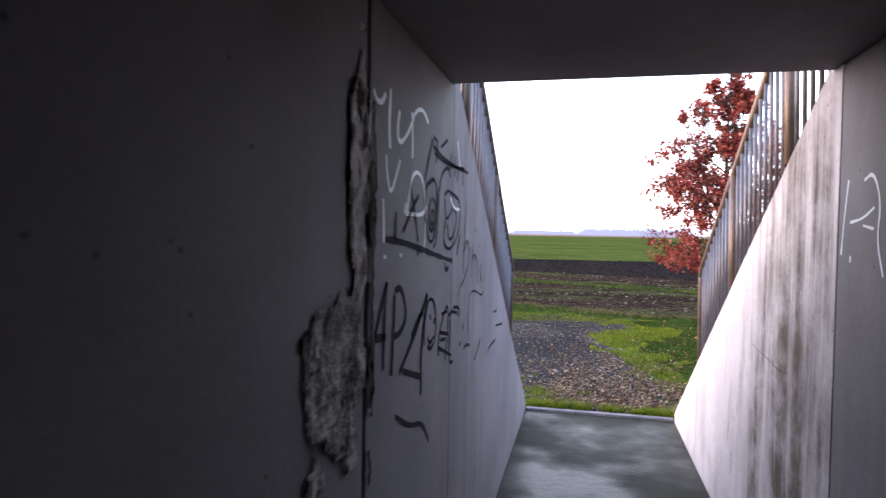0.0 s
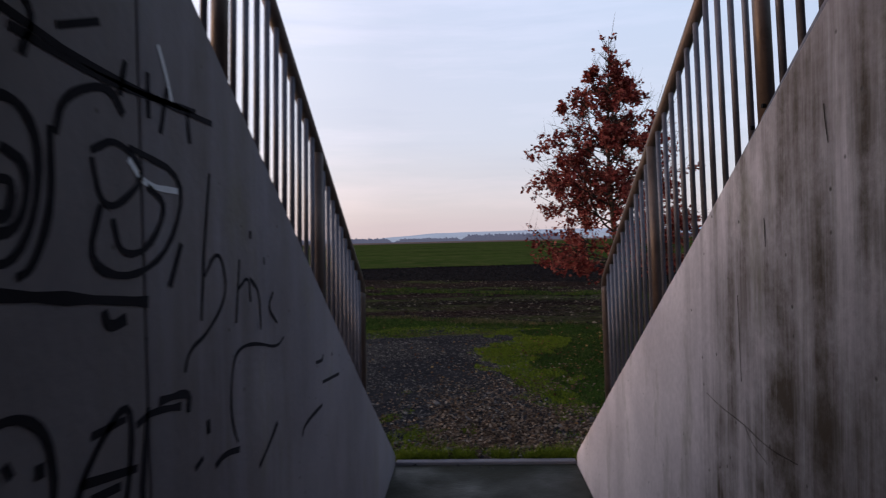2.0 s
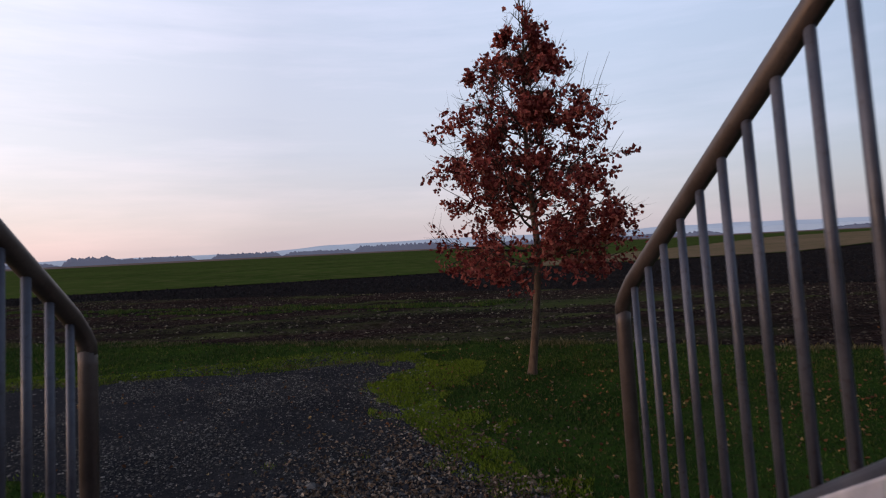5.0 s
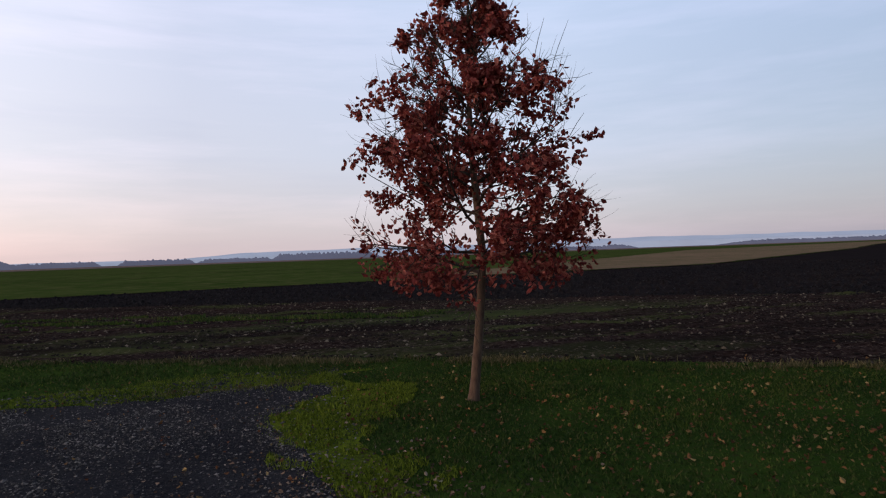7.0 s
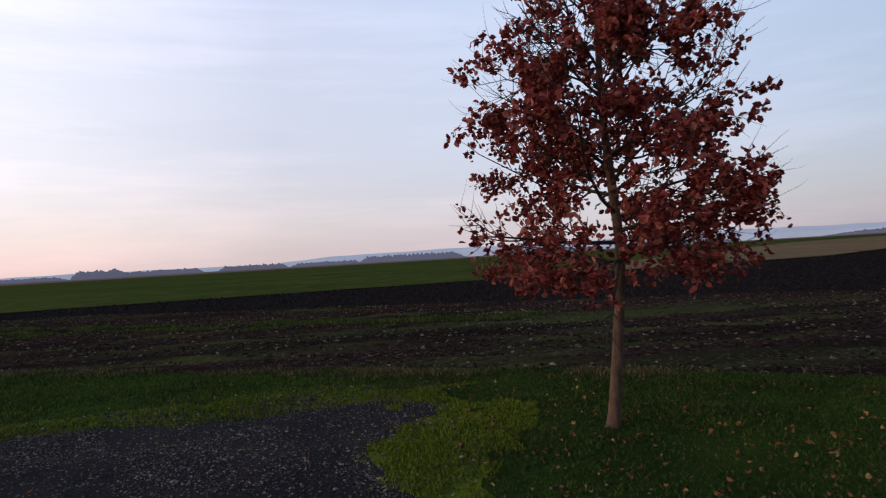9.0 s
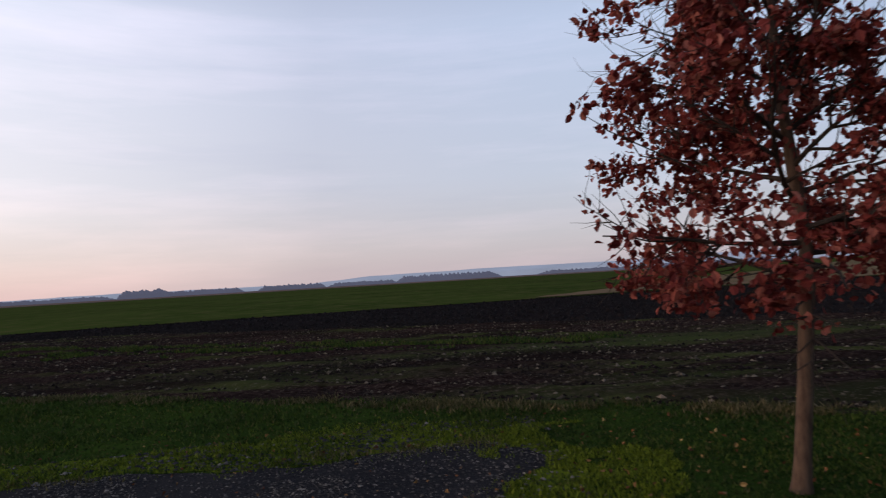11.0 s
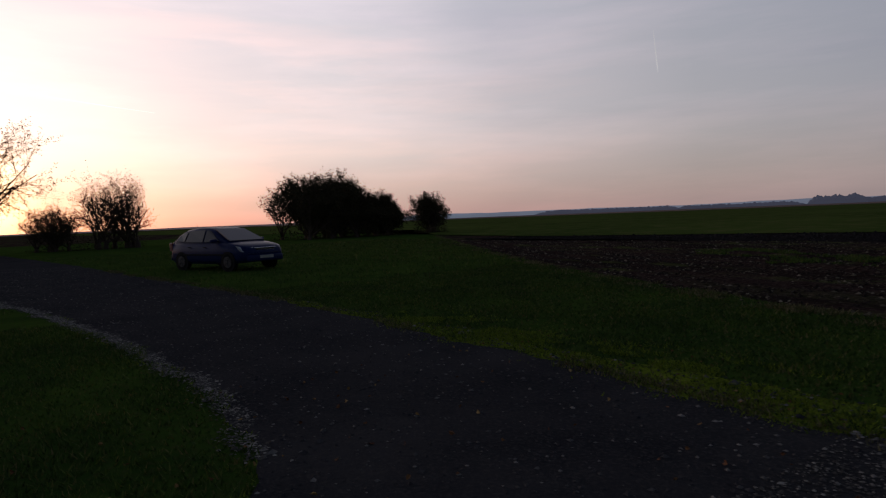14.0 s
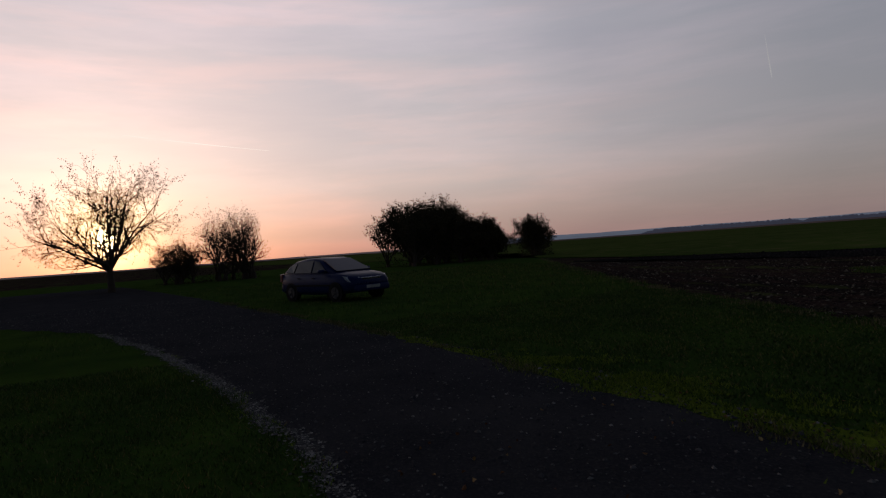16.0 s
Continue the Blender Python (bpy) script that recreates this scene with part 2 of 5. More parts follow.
def bark(name, a, b):
    k = material(name, 0.9, 0, 0.2)
    n1 = k.noise(k.stretch(k.pos, 9, 9, 2.2), 4.0, 6, 0.65)
    return finish(k, k.mix(rng(k, n1, 0.35, 0.65), a, b), n1, 0.7, 0.01)


M_BARK = bark("young_oak_bark", (0.055, 0.035, 0.024), (0.12, 0.080, 0.054))
M_TWIG = bark("dark_bark", (0.028, 0.02, 0.016), (0.055, 0.04, 0.03))


def steel(name, a, b):
    """Galvanised tube, dulled, with brownish film."""
    k = material(name, 0.5, 0.35, 0.4)
    n1 = k.noise(k.pos, 9, 5, 0.65)
    n2 = k.noise(k.pos, 90, 3)
    col = k.mix(rng(k, n1, 0.35, 0.66), a, b)
    col = k.mix(rng(k, n2, 0.55, 0.75, 0, 0.5), col, (0.05, 0.035, 0.028))
    return finish(k, col, n2, 0.25, 0.002, rng(k, n1, 0.3, 0.7, 0.38, 0.62))


M_STEEL = steel("weathered_galvanised_steel", (0.08, 0.082, 0.10), (0.135, 0.135, 0.16))
M_RUST = steel("brownish_steel_tube", (0.07, 0.05, 0.042), (0.115, 0.088, 0.075))


def plain(name, colour, rough, metal=0.0, spec=0.5, coat=0.0):
    k = material(name, rough, metal, spec)
    k.b.inputs["Coat Weight"].default_value = coat
    n1 = k.noise(k.obj, 6, 4)
    c2 = tuple(0.8 * c for c in colour)
    return finish(k, k.mix(rng(k, n1, 0.35, 0.65), colour, c2))


M_SPRAY_W = plain("pale_spray_paint", (0.86, 0.89, 0.92), 0.6)
M_SPRAY_K = plain("black_spray_paint", (0.028, 0.027, 0.032), 0.9, 0.0, 0.05)
M_CARPAINT = plain("dark_blue_car_paint", (0.006, 0.012, 0.050), 0.35, 0.0, 0.05, 0.0)
M_CARGLASS = plain("dark_car_glass", (0.006, 0.009, 0.014), 0.05, 0, 0.16)
M_RUBBER = plain("black_rubber", (0.008, 0.008, 0.008), 0.95, 0.0, 0.05)
M_RIM = plain("grey_alloy", (0.018, 0.018, 0.020), 0.6, 0.2)
M_TRIM = plain("black_plastic_trim", (0.008, 0.008, 0.009), 0.8, 0.0, 0.1)
M_LAMP = plain("clear_lamp_lens", (0.32, 0.34, 0.37), 0.15, 0.2)
M_PLATE = plain("white_number_plate", (0.20, 0.20, 0.19), 0.6)
M_REDLAMP = plain("red_lamp_lens", (0.10, 0.008, 0.008), 0.3)
M_CHROME = plain("chrome_strip", (0.55, 0.56, 0.58), 0.18, 0.9)


def broken_concrete():
    k = material("broken_concrete", 0.95, 0, 0.2)
    n1 = k.noise(k.pos, 18, 6, 0.7)
    n2 = k.noise(k.pos, 5, 4, 0.6)
    col = k.mix(rng(k, n1, 0.36, 0.62), (0.06, 0.045, 0.035), (0.50, 0.46, 0.43))
    col = k.mix(rng(k, n2, 0.52, 0.60, 0, 0.9), col, (0.035, 0.026, 0.016))
    return finish(k, col, n1, 1.0, 0.02)


M_BROKEN = broken_concrete()


def far_glow(name, colour, glow):
    """Land so far off that the air in front of it gives most of its light, put in here as emission."""
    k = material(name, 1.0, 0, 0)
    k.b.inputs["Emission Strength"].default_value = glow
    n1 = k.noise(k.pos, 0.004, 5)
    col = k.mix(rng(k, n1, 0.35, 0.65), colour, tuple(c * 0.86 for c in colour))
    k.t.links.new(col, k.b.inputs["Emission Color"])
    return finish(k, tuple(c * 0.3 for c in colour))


# haze and dusk light are set into each colour and its emission
M_HILL = far_glow("hazy_blue_hills", (0.30, 0.34, 0.45), 0.8)
M_DUSK = far_glow("dusky_far_land", (0.21, 0.165, 0.175), 0.8)
M_WOOD = far_glow("far_dark_woods", (0.11, 0.115, 0.17), 0.75)


# ---- helpers for shapes ----
def link(name, bm, mat, parent=None, label="", smooth=False):
    me = bpy.data.meshes.new(name)
    bm.to_mesh(me)
    bm.free()
    me.materials.append(mat)
    if smooth:
        me.shade_smooth()
    ob = new(name, me)
    if parent is not None:
        ob.parent = parent
        ob.matrix_parent_inverse = parent.matrix_basis.inverted()
    return tagged(ob, label)


part = link


def raw(name, verts, faces, mat, parent=None, smooth=False):
    me = bpy.data.meshes.new(name)
    me.from_pydata(verts, [], faces)
    me.materials.append(mat)
    if smooth:
        me.shade_smooth()
    ob = new(name, me)
    if parent is not None:
        ob.parent = parent
        ob.matrix_parent_inverse = parent.matrix_basis.inverted()
    return ob


def empty(name, x, y, z, rz=0.0):
    ob = new(name)
    ob.matrix_basis = pose(x, y, z, 0, 0, rz)
    ob.empty_display_size = 0.2
    return ob


def box(bm, x0, x1, y0, y1, z0, z1, bevel=0.0):
    r = bmesh.ops.create_cube(bm, size=1, matrix=Matrix.LocRotScale(((x0 + x1) / 2, (y0 + y1) / 2, (z0 + z1) / 2), None, (x1 - x0, y1 - y0, z1 - z0)))
    if bevel:
        vs = set(r["verts"])
        es = [e for e in bm.edges if e.verts[0] in vs and e.verts[1] in vs]
        bmesh.ops.bevel(bm, geom=es, offset=bevel, segments=2, affect="EDGES", profile=0.5)


def tube(bm, pts, radii, seg=10, cap=True):
    """A swept round tube through the points."""
    pts = [Vector(p) for p in pts]
    rings = []
    for i, p in enumerate(pts):
        d = (pts[min(i + 1, len(pts) - 1)] - pts[max(i - 1, 0)]).normalized()
        a = d.orthogonal().normalized() if i == 0 else (rings_a - d * rings_a.dot(d)).normalized()
        rings_a = a
        b = d.cross(a)
        r = radii[i] if isinstance(radii, (list, tuple)) else radii
        rings.append([bm.verts.new(p + (a * math.cos(2 * math.pi * j / seg) + b * math.sin(2 * math.pi * j / seg)) * r) for j in range(seg)])
    for r0, r1 in zip(rings, rings[1:]):
        for j in range(seg):
            bm.faces.new((r0[j], r0[(j + 1) % seg], r1[(j + 1) % seg], r1[j]))
    if cap:
        bm.faces.new(rings[0][::-1])
        bm.faces.new(rings[-1])


def prism(bm, outline, x0, x1):
    """A solid from an outline in y, z, between two x."""
    a = [bm.verts.new((x0, y, z)) for y, z in outline]
    b = [bm.verts.new((x1, y, z)) for y, z in outline]
    n = len(a)
    bm.faces.new(a)
    bm.faces.new(b[::-1])
    for i in range(n):
        bm.faces.new((a[i], b[i], b[(i + 1) % n], a[(i + 1) % n]))
    bmesh.ops.recalc_face_normals(bm, faces=bm.faces[:])


def inside(poly, xs, ys):
    """Which of the points lie inside the polygon."""
    hit = np.zeros(len(xs), bool)
    for (x0, y0), (x1, y1) in zip(poly, poly[1:] + poly[:1]):
        cross = ((y0 > ys) != (y1 > ys)) & (xs < (x1 - x0) * (ys - y0) / (y1 - y0 + 1e-12) + x0)
        hit ^= cross
    return hit


def ragged(poly, step, amount):
    """The polygon with its sides broken up by noise."""
    out = []
    for (x0, y0), (x1, y1) in zip(poly, poly[1:] + poly[:1]):
        length = math.hypot(x1 - x0, y1 - y0)
        n = max(1, min(160, int(length / step)))
        for i in range(n):
            f = i / n
            x, y = x0 + (x1 - x0) * f, y0 + (y1 - y0) * f
            d = noise.noise((x * 0.9, y * 0.9, 3.1)) + 0.6 * noise.noise((x * 3.1, y * 3.1, 7.7))
            out.append((x - (y1 - y0) / length * d * amount, y + (x1 - x0) / length * d * amount))
    return out


def sheet(name, poly, z, mat, step=0.25, amount=0.12):
    bm = bmesh.new()
    f = bm.faces.new([bm.verts.new((x, y, z)) for x, y in ragged(poly, step, amount)])
    if f.normal.z < 0 or f.calc_area() == 0:
        f.normal_update()
    bmesh.ops.triangulate(bm, faces=[f])
    bmesh.ops.recalc_face_normals(bm, faces=bm.faces[:])
    if bm.faces and sum(q.normal.z for q in bm.faces) < 0:
        bmesh.ops.reverse_faces(bm, faces=bm.faces[:])
    return tagged(link(name, bm, mat), kind="structure")


# ---- ground, roads and fields ----
GRASS = [(-70, 52), (-41, 35.5), (-26, 26.5), (-14.7, 20.1), (-9.5, 17.6), (-6, 16.2), (-3.9, 15.4), (-1.1, 14.2), (0.3, 13.5), (2.5, 12.6), (3.8, 11.8), (6.5, 10.1), (10, 8.0), (22, 0.5), (40, -12), (40, -40), (-90, -40), (-90, 40)]
GRAVEL = [(-60, 7.0), (-30, 10.2), (-20.4, 10.9), (-13.5, 11.5), (-7.4, 11.6), (-3.2, 11.5), (-0.8, 11.5), (0.3, 11.7), (0.7, 11.2), (0.15, 10.2), (0.28, 9.2), (0.42, 8.2), (0.75, 7.2), (1.0, 6.4), (0.86, 5.62), (-0.62, 5.62), (-0.9, 6.6), (-1.9, 7.6), (-3.4, 8.3), (-5.0, 8.8), (-7.3, 9.0), (-9.5, 8.8), (-13.8, 8.2), (-18.0, 7.2), (-22.5, 4.8), (-32, 0.0), (-60, -6)]
BLACK = [(-32, 31.5), (-20, 32.5), (-10.4, 31.0), (-6.6, 28.8), (2.1, 25.2), (5.5, 23.2), (16, 17.9), (30, 10), (80, -20), (420, -60), (420, 330), (162, 142), (92, 86), (31, 43.5), (17, 41.5), (5, 40), (-12, 37.5), (-30, 34)]
GREEN = [(-900, 40), (-120, 42), (-60, 40), (-30, 34.5), (-12, 38), (5, 40.5), (17, 42), (31, 44), (92, 87), (162, 143), (420, 331), (900, 520), (900, 620), (300, 560), (60, 470), (-300, 390), (-900, 330)]
TAN = [(7, 41.5), (17, 42.4), (31, 44.4), (92, 87.4), (162, 143.4), (420, 332), (330, 300), (120, 170), (50, 90), (22, 60)]
MOSS = [(-0.05, 10.3), (0.15, 9.2), (0.3, 8.2), (0.65, 7.2), (1.0, 6.5), (1.2, 7.2), (1.0, 8.2), (0.85, 9.2), (0.9, 10.2), (1.0, 11.2), (0.9, 11.9), (-0.9, 11.9), (-0.7, 11.55), (0.3, 11.7), (0.7, 11.2)]

bm = bmesh.new()
ring_prev = None
centre = bm.verts.new((0, 20, -0.05))
for r in (8, 20, 45, 90, 200, 500, 1200, 2500, 4500):
    ring = [bm.verts.new((r * math.cos(2 * math.pi * i / 72), 20 + r * math.sin(2 * math.pi * i / 72), -0.05)) for i in range(72)]
    for i in range(72):
        if ring_prev is None:
            bm.faces.new((centre, ring[i], ring[(i + 1) % 72]))
        else:
            bm.faces.new((ring_prev[i], ring[i], ring[(i + 1) % 72], ring_prev[(i + 1) % 72]))
    ring_prev = ring
ground = tagged(link("ground", bm, M_SOIL), "brown worked farm soil with patchy green regrowth", "ground", kind="structure")
tagged(sheet("grass_verge", GRASS, 0.0, M_GRASS, 0.3, 0.16), "short green grass verge strewn with leaves", "grass")
tagged(sheet("gravel_track", GRAVEL, 0.008, M_GRAVEL, 0.12, 0.17), "dark grey gravel farm track", "track")
tagged(sheet("moss_edge", MOSS, 0.005, M_MOSS, 0.12, 0.14), "bright yellow-green moss along the gravel", "moss")
tagged(sheet("ploughed_strip", BLACK, -0.02, M_BLACK, 0.5, 0.2), "freshly ploughed black earth strip", "field")
tagged(sheet("green_field", GREEN, 0.0, M_GREEN, 1.5, 0.3), "flat green field of winter wheat", "field")
tagged(sheet("stubble_field", TAN, 0.03, M_TAN, 2.0, 0.5), "tan dry stubble field", "field")
STRIP = [(-12, 11.55), (-7, 11.6), (-3, 11.5), (-0.8, 11.6), (0.6, 11.9), (1.1, 11.9), (0.9, 12.5), (-0.6, 12.5), (-3, 12.1), (-7, 11.95), (-12, 11.8)]
tagged(sheet("moss_strip", STRIP, 0.004, M_MOSS, 0.12, 0.24), "yellow-green moss along the far edge of the track", "moss")
FIELD = [(-34, 29.4), (-14.7, 19.75), (-9.5, 17.25), (-6, 15.85), (-3.9, 15.05), (-1.1, 13.85), (0.3, 13.2), (2.5, 12.3), (3.8, 11.5), (6.5, 9.8), (10, 7.7), (22, 0.2), (34, 8), (16, 17.7), (5.5, 23), (2.1, 25), (-6.6, 28.5), (-10.4, 31)]


def field_height(u, v):
    """Height of the turned soil, u metres along the rows and v across them."""
    ridge_line = 0.5 + 0.5 * math.sin(v * 2 * math.pi / 0.75 + 1.1 * noise.noise((u * 0.3, v * 0.5, 1)))
    return 0.01 + 0.035 * ridge_line + 0.05 * max(0.0, noise.noise((u * 0.5, v * 1.1, 4))) + 0.05 * max(0.0, noise.noise((u * 3.0, v * 4.5, 9))) + 0.04 * max(0.0, noise.noise((u * 0.16, v * 0.5, 2)))


def worked_field():
    ca, sa = math.cos(radians(-27)), math.sin(radians(-27))
    us, vs = np.arange(-46, 34, 0.2), np.arange(9.5, 25.5, 0.11)
    uu, vv = np.meshgrid(us, vs, indexing="ij")
    px, py = uu * ca - vv * sa, uu * sa + vv * ca
    ok = inside(FIELD, px.ravel(), py.ravel()).reshape(px.shape)
    index = np.full(px.shape, -1)
    index[ok] = np.arange(ok.sum())
    verts = [(float(px[i, j]), float(py[i, j]), -0.05 + field_height(us[i], vs[j])) for i, j in zip(*np.nonzero(ok))]
    quads = np.stack([index[:-1, :-1], index[1:, :-1], index[1:, 1:], index[:-1, 1:]], -1).reshape(-1, 4)
    faces = quads[(quads >= 0).all(1)].tolist()
    tagged(raw("worked_field", verts, faces, M_SOIL), "brown worked field with rows of turned soil", "field", kind="structure")


worked_field()
REGROWTH = [(-12, 26.4), (-6, 23.6), (-1, 21.6), (4, 19.4), (4.6, 18.0), (0, 19.0), (-5, 20.8), (-12, 24.0)]
# ---- underpass ----
XL, XR, TOP, MOUTH, END = -0.49, 0.78, 2.15, 2.30, 5.62
BACK = -13.0


def wing_top(y):
    return 2.15 - 0.655 * (y - 2.43)


def wing_outline():
    return [(MOUTH + 0.003, -0.3), (END, -0.3), (END, 0.07), (END - 0.04, 0.11), (2.0 + MOUTH, wing_top(2.0 + MOUTH)), (MOUTH + 0.003, wing_top(MOUTH))]


def solid_wall(name, x0, x1, outline, mat, label):
    bm = bmesh.new()
    prism(bm, outline, x0, x1)
    bmesh.ops.bevel(bm, geom=bm.edges[:], offset=0.005, segments=2, affect="EDGES", profile=0.5)
    return tagged(link(name, bm, mat), label, "wall", kind="structure")


JOINT_L = 1.36
wall_left = solid_wall("wall_left", XL - 0.25, XL, [(JOINT_L + 0.008, -0.3), (MOUTH, -0.3), (MOUTH, TOP), (JOINT_L + 0.008, TOP)], M_TUNNEL_SHADE, "grey concrete underpass wall covered in graffiti")
wall_left_back = solid_wall("wall_left_back", XL - 0.25, XL, [(BACK, -0.3), (JOINT_L - 0.008, -0.3), (JOINT_L - 0.008, TOP), (BACK, TOP)], M_TUNNEL_SHADE, "concrete underpass wall inside the passage, shade put into its tone")
wall_right = solid_wall("wall_right", XR, XR + 0.25, [(BACK, -0.3), (MOUTH - 0.10, -0.3), (MOUTH - 0.10, TOP), (BACK, TOP)], M_TUNNEL_SHADE, "grey concrete underpass wall with white graffiti")
wing_left = solid_wall("wing_wall_left", XL - 0.25, XL, wing_outline(), M_WING_SHADE, "sloping concrete wing wall with scribbles")
wing_right = solid_wall("wing_wall_right", XR + 0.002, XR + 0.25, [(y - 0.09 if y < 2.31 else y, z) for y, z in wing_outline()], M_WALL_LIT, "sloping concrete wing wall with dark water streaks")
bm = bmesh.new()
box(bm, XL - 0.25, XR + 0.25, BACK, MOUTH, TOP + 0.003, TOP + 0.35, 0.012)
tagged(link("ceiling", bm, M_TUNNEL_SHADE), "flat concrete slab over the passage", "ceiling", kind="structure")
# added unseen wall that blocks daylight from the far end of the passage
bm = bmesh.new()
box(bm, XL - 0.25, XR + 0.25, BACK - 0.25, BACK - 0.004, -0.3, TOP + 0.35, 0.012)
tagged(link("wall_back", bm, M_TUNNEL_SHADE), "unseen end wall added to keep daylight out of the passage", "wall", kind="structure")
bm = bmesh.new()
box(bm, XL + 0.001, XR - 0.001, BACK, 2.9, -0.2, 0.016, 0.004)
box(bm, XL + 0.001, XR - 0.001, 2.91, END - 0.02, -0.2, 0.013, 0.004)
tagged(link("floor", bm, M_FLOOR), "wet dark concrete floor with algae", "floor", kind="structure")
# the lip where the floor slab ends
bm = bmesh.new()
box(bm, XL + 0.004, XR - 0.004, END - 0.018, END + 0.045, -0.15, 0.034, 0.008)
tagged(link("threshold", bm, M_TUNNEL_SHADE), "low concrete lip at the end of the floor slab", "kerb", kind="structure")

# the earth bank through which the passage runs
for side, xa, xb in (("left", XL - 0.25, -40.0), ("right", XR + 0.25, 40.0)):
    bm = bmesh.new()
    prof = [(END + 0.1, -0.06), (2.45, 2.02), (1.9, 2.5), (-12.6, 2.5), (-16.5, -0.06)]
    cols = 24
    grid = []
    for i in range(cols + 1):
        x = xa + (xb - xa) * (i / cols) ** 1.6
        turn = 0.5 * max(0.0, xa - 1.0 - x)
        grid.append([bm.verts.new((x, y - turn, z + (0.05 * noise.noise((x, y, 0)) if i else 0.0))) for y, z in prof])
    for i in range(cols):
        for j in range(len(prof) - 1):
            bm.faces.new((grid[i][j], grid[i + 1][j], grid[i + 1][j + 1], grid[i][j + 1]))
    bmesh.ops.recalc_face_normals(bm, faces=bm.faces[:])
    tagged(link("bank_" + side, bm, M_GRASS), "grassy earth bank beside the wing wall", "bank", kind="structure")
bm = bmesh.new()
box(bm, XL - 0.25, XR + 0.25, BACK, 1.95, TOP + 0.36, TOP + 0.42)
tagged(link("bank_top", bm, M_GRAVEL), "gravel surface on top of the underpass", "bank", kind="structure")


# ---- railings ----
def railing(name, x, y_end, label):
    """A tube railing that follows the slope of the wing wall."""
    thing = empty(name, x, y_end, wing_top(y_end))
    slope = -0.655
    posts = [y_end - 0.945 * i for i in range(4)]
    rail_z = lambda y: 1.345 + slope * (y - y_end - 0.055)
    lean = lambda y: y + 0.056
    bm = bmesh.new()
    tube(bm, [(x, y_end - 0.005, wing_top(y_end) - 0.06), (x, y_end + 0.049, 1.345 - 0.07), (x, y_end + 0.05, 1.345 - 0.03)], 0.021, 14)
    part("end_post", bm, M_RUST, thing, "brownish steel end post", True)
    for y in posts[1:]:
        bm = bmesh.new()
        tube(bm, [(x, y - 0.004, wing_top(y) - 0.05), (x, lean(y), rail_z(lean(y)) - 0.012)], 0.0215, 14)
        part("post", bm, M_RUST, thing, "", True)
    bm = bmesh.new()
    y0 = posts[-1] - 0.1
    e = y_end + 0.055
    tube(bm, [(x, e - 0.004, rail_z(e) - 0.045), (x, e - 0.007, rail_z(e) - 0.02), (x, e - 0.03, rail_z(e) + 0.008), (x, e - 0.08, rail_z(e - 0.08)), (x, y0, rail_z(y0))], 0.0215, 14)
    part("handrail", bm, M_RUST, thing, "brownish steel tube handrail", True)
    bm = bmesh.new()
    tube(bm, [(x, y_end - 0.01, wing_top(y_end) + 0.0), (x, y0, wing_top(y0) + 0.0)], 0.0215, 14)
    part("bottom_rail", bm, M_STEEL, thing, "", True)
    for i in range(len(posts)):
        for j in range(1, 11):
            y = posts[i] - 0.945 * j / 11
            if y < y0 + 0.03:
                continue
            bm = bmesh.new()
            tube(bm, [(x, y, wing_top(y) + 0.02), (x, lean(y), rail_z(lean(y)))], 0.0095, 8)
            part("baluster", bm, M_STEEL, thing, "", True)
        for dz in (-0.03, 0.035):
            bm = bmesh.new()
            y = posts[i] + dz
            s = -1 if x > 0 else 1
            tube(bm, [(x + s * 0.018, y, wing_top(y) + 0.022), (x + s * 0.027, y, wing_top(y) + 0.022)], 0.006, 8)
            part("bolt", bm, M_TRIM, thing)
    return tagged(thing, label, "railing", "railings on the wing walls")


railing("railing", XR + 0.048, 4.765, "sloping galvanised tube railing on the concrete wing wall")
railing("railing", XL - 0.05, 4.66, "sloping galvanised tube railing on the scribbled wing wall")


# ---- graffiti ----
def strokes(name, lines, x, face, width, mat, parent, label):
    """Flat sprayed lines on a wall, each a ribbon along a smoothed path in y, z."""
    bm = bmesh.new()
    for line in lines:
        pts = [Vector((y, z)) for y, z in line]
        for _ in range(2):
            if len(pts) > 2:
                q = [pts[0]]
                for a, b in zip(pts, pts[1:]):
                    q += [a * 0.75 + b * 0.25, a * 0.25 + b * 0.75]
                pts = q + [pts[-1]]
        left, right = [], []
        for i, p in enumerate(pts):
            d = (pts[min(i + 1, len(pts) - 1)] - pts[max(i - 1, 0)])
            d = d.normalized() if d.length > 1e-6 else Vector((1, 0))
            n = Vector((-d.y, d.x)) * width * 0.5 * (0.8 + 0.35 * noise.noise((p.x * 19, p.y * 19, 0)))
            left.append(bm.verts.new((x + face * 0.0015, *(p + n))))
            right.append(bm.verts.new((x + face * 0.0015, *(p - n))))
        for i in range(len(pts) - 1):
            bm.faces.new((left[i], left[i + 1], right[i + 1], right[i]))
    return part(name, bm, mat, parent, label)


strokes("white_graffiti", [[(1.25, 1.80), (1.27, 1.92), (1.31, 1.92), (1.31, 1.85), (1.26, 1.85)]], XL, 1, 0.015, M_SPRAY_W, wall_left_back, "white sprayed mark")
strokes("white_letter", [[(1.37, 1.9), (1.37, 1.85), (1.36, 1.8)], [(1.39, 1.93), (1.41, 1.91), (1.45, 1.91), (1.48, 1.94)], [(1.52, 1.96), (1.51, 1.87), (1.52, 1.81)], [(1.6, 1.92), (1.58, 1.87), (1.6, 1.83), (1.68, 1.87), (1.74, 1.93)], [(1.72, 1.94), (1.73, 1.88), (1.73, 1.81)], [(1.72, 1.92), (1.78, 1.96), (1.85, 1.97), (1.91, 1.94)]], XL, 1, 0.017, M_SPRAY_W, wall_left, "pale sprayed letters")
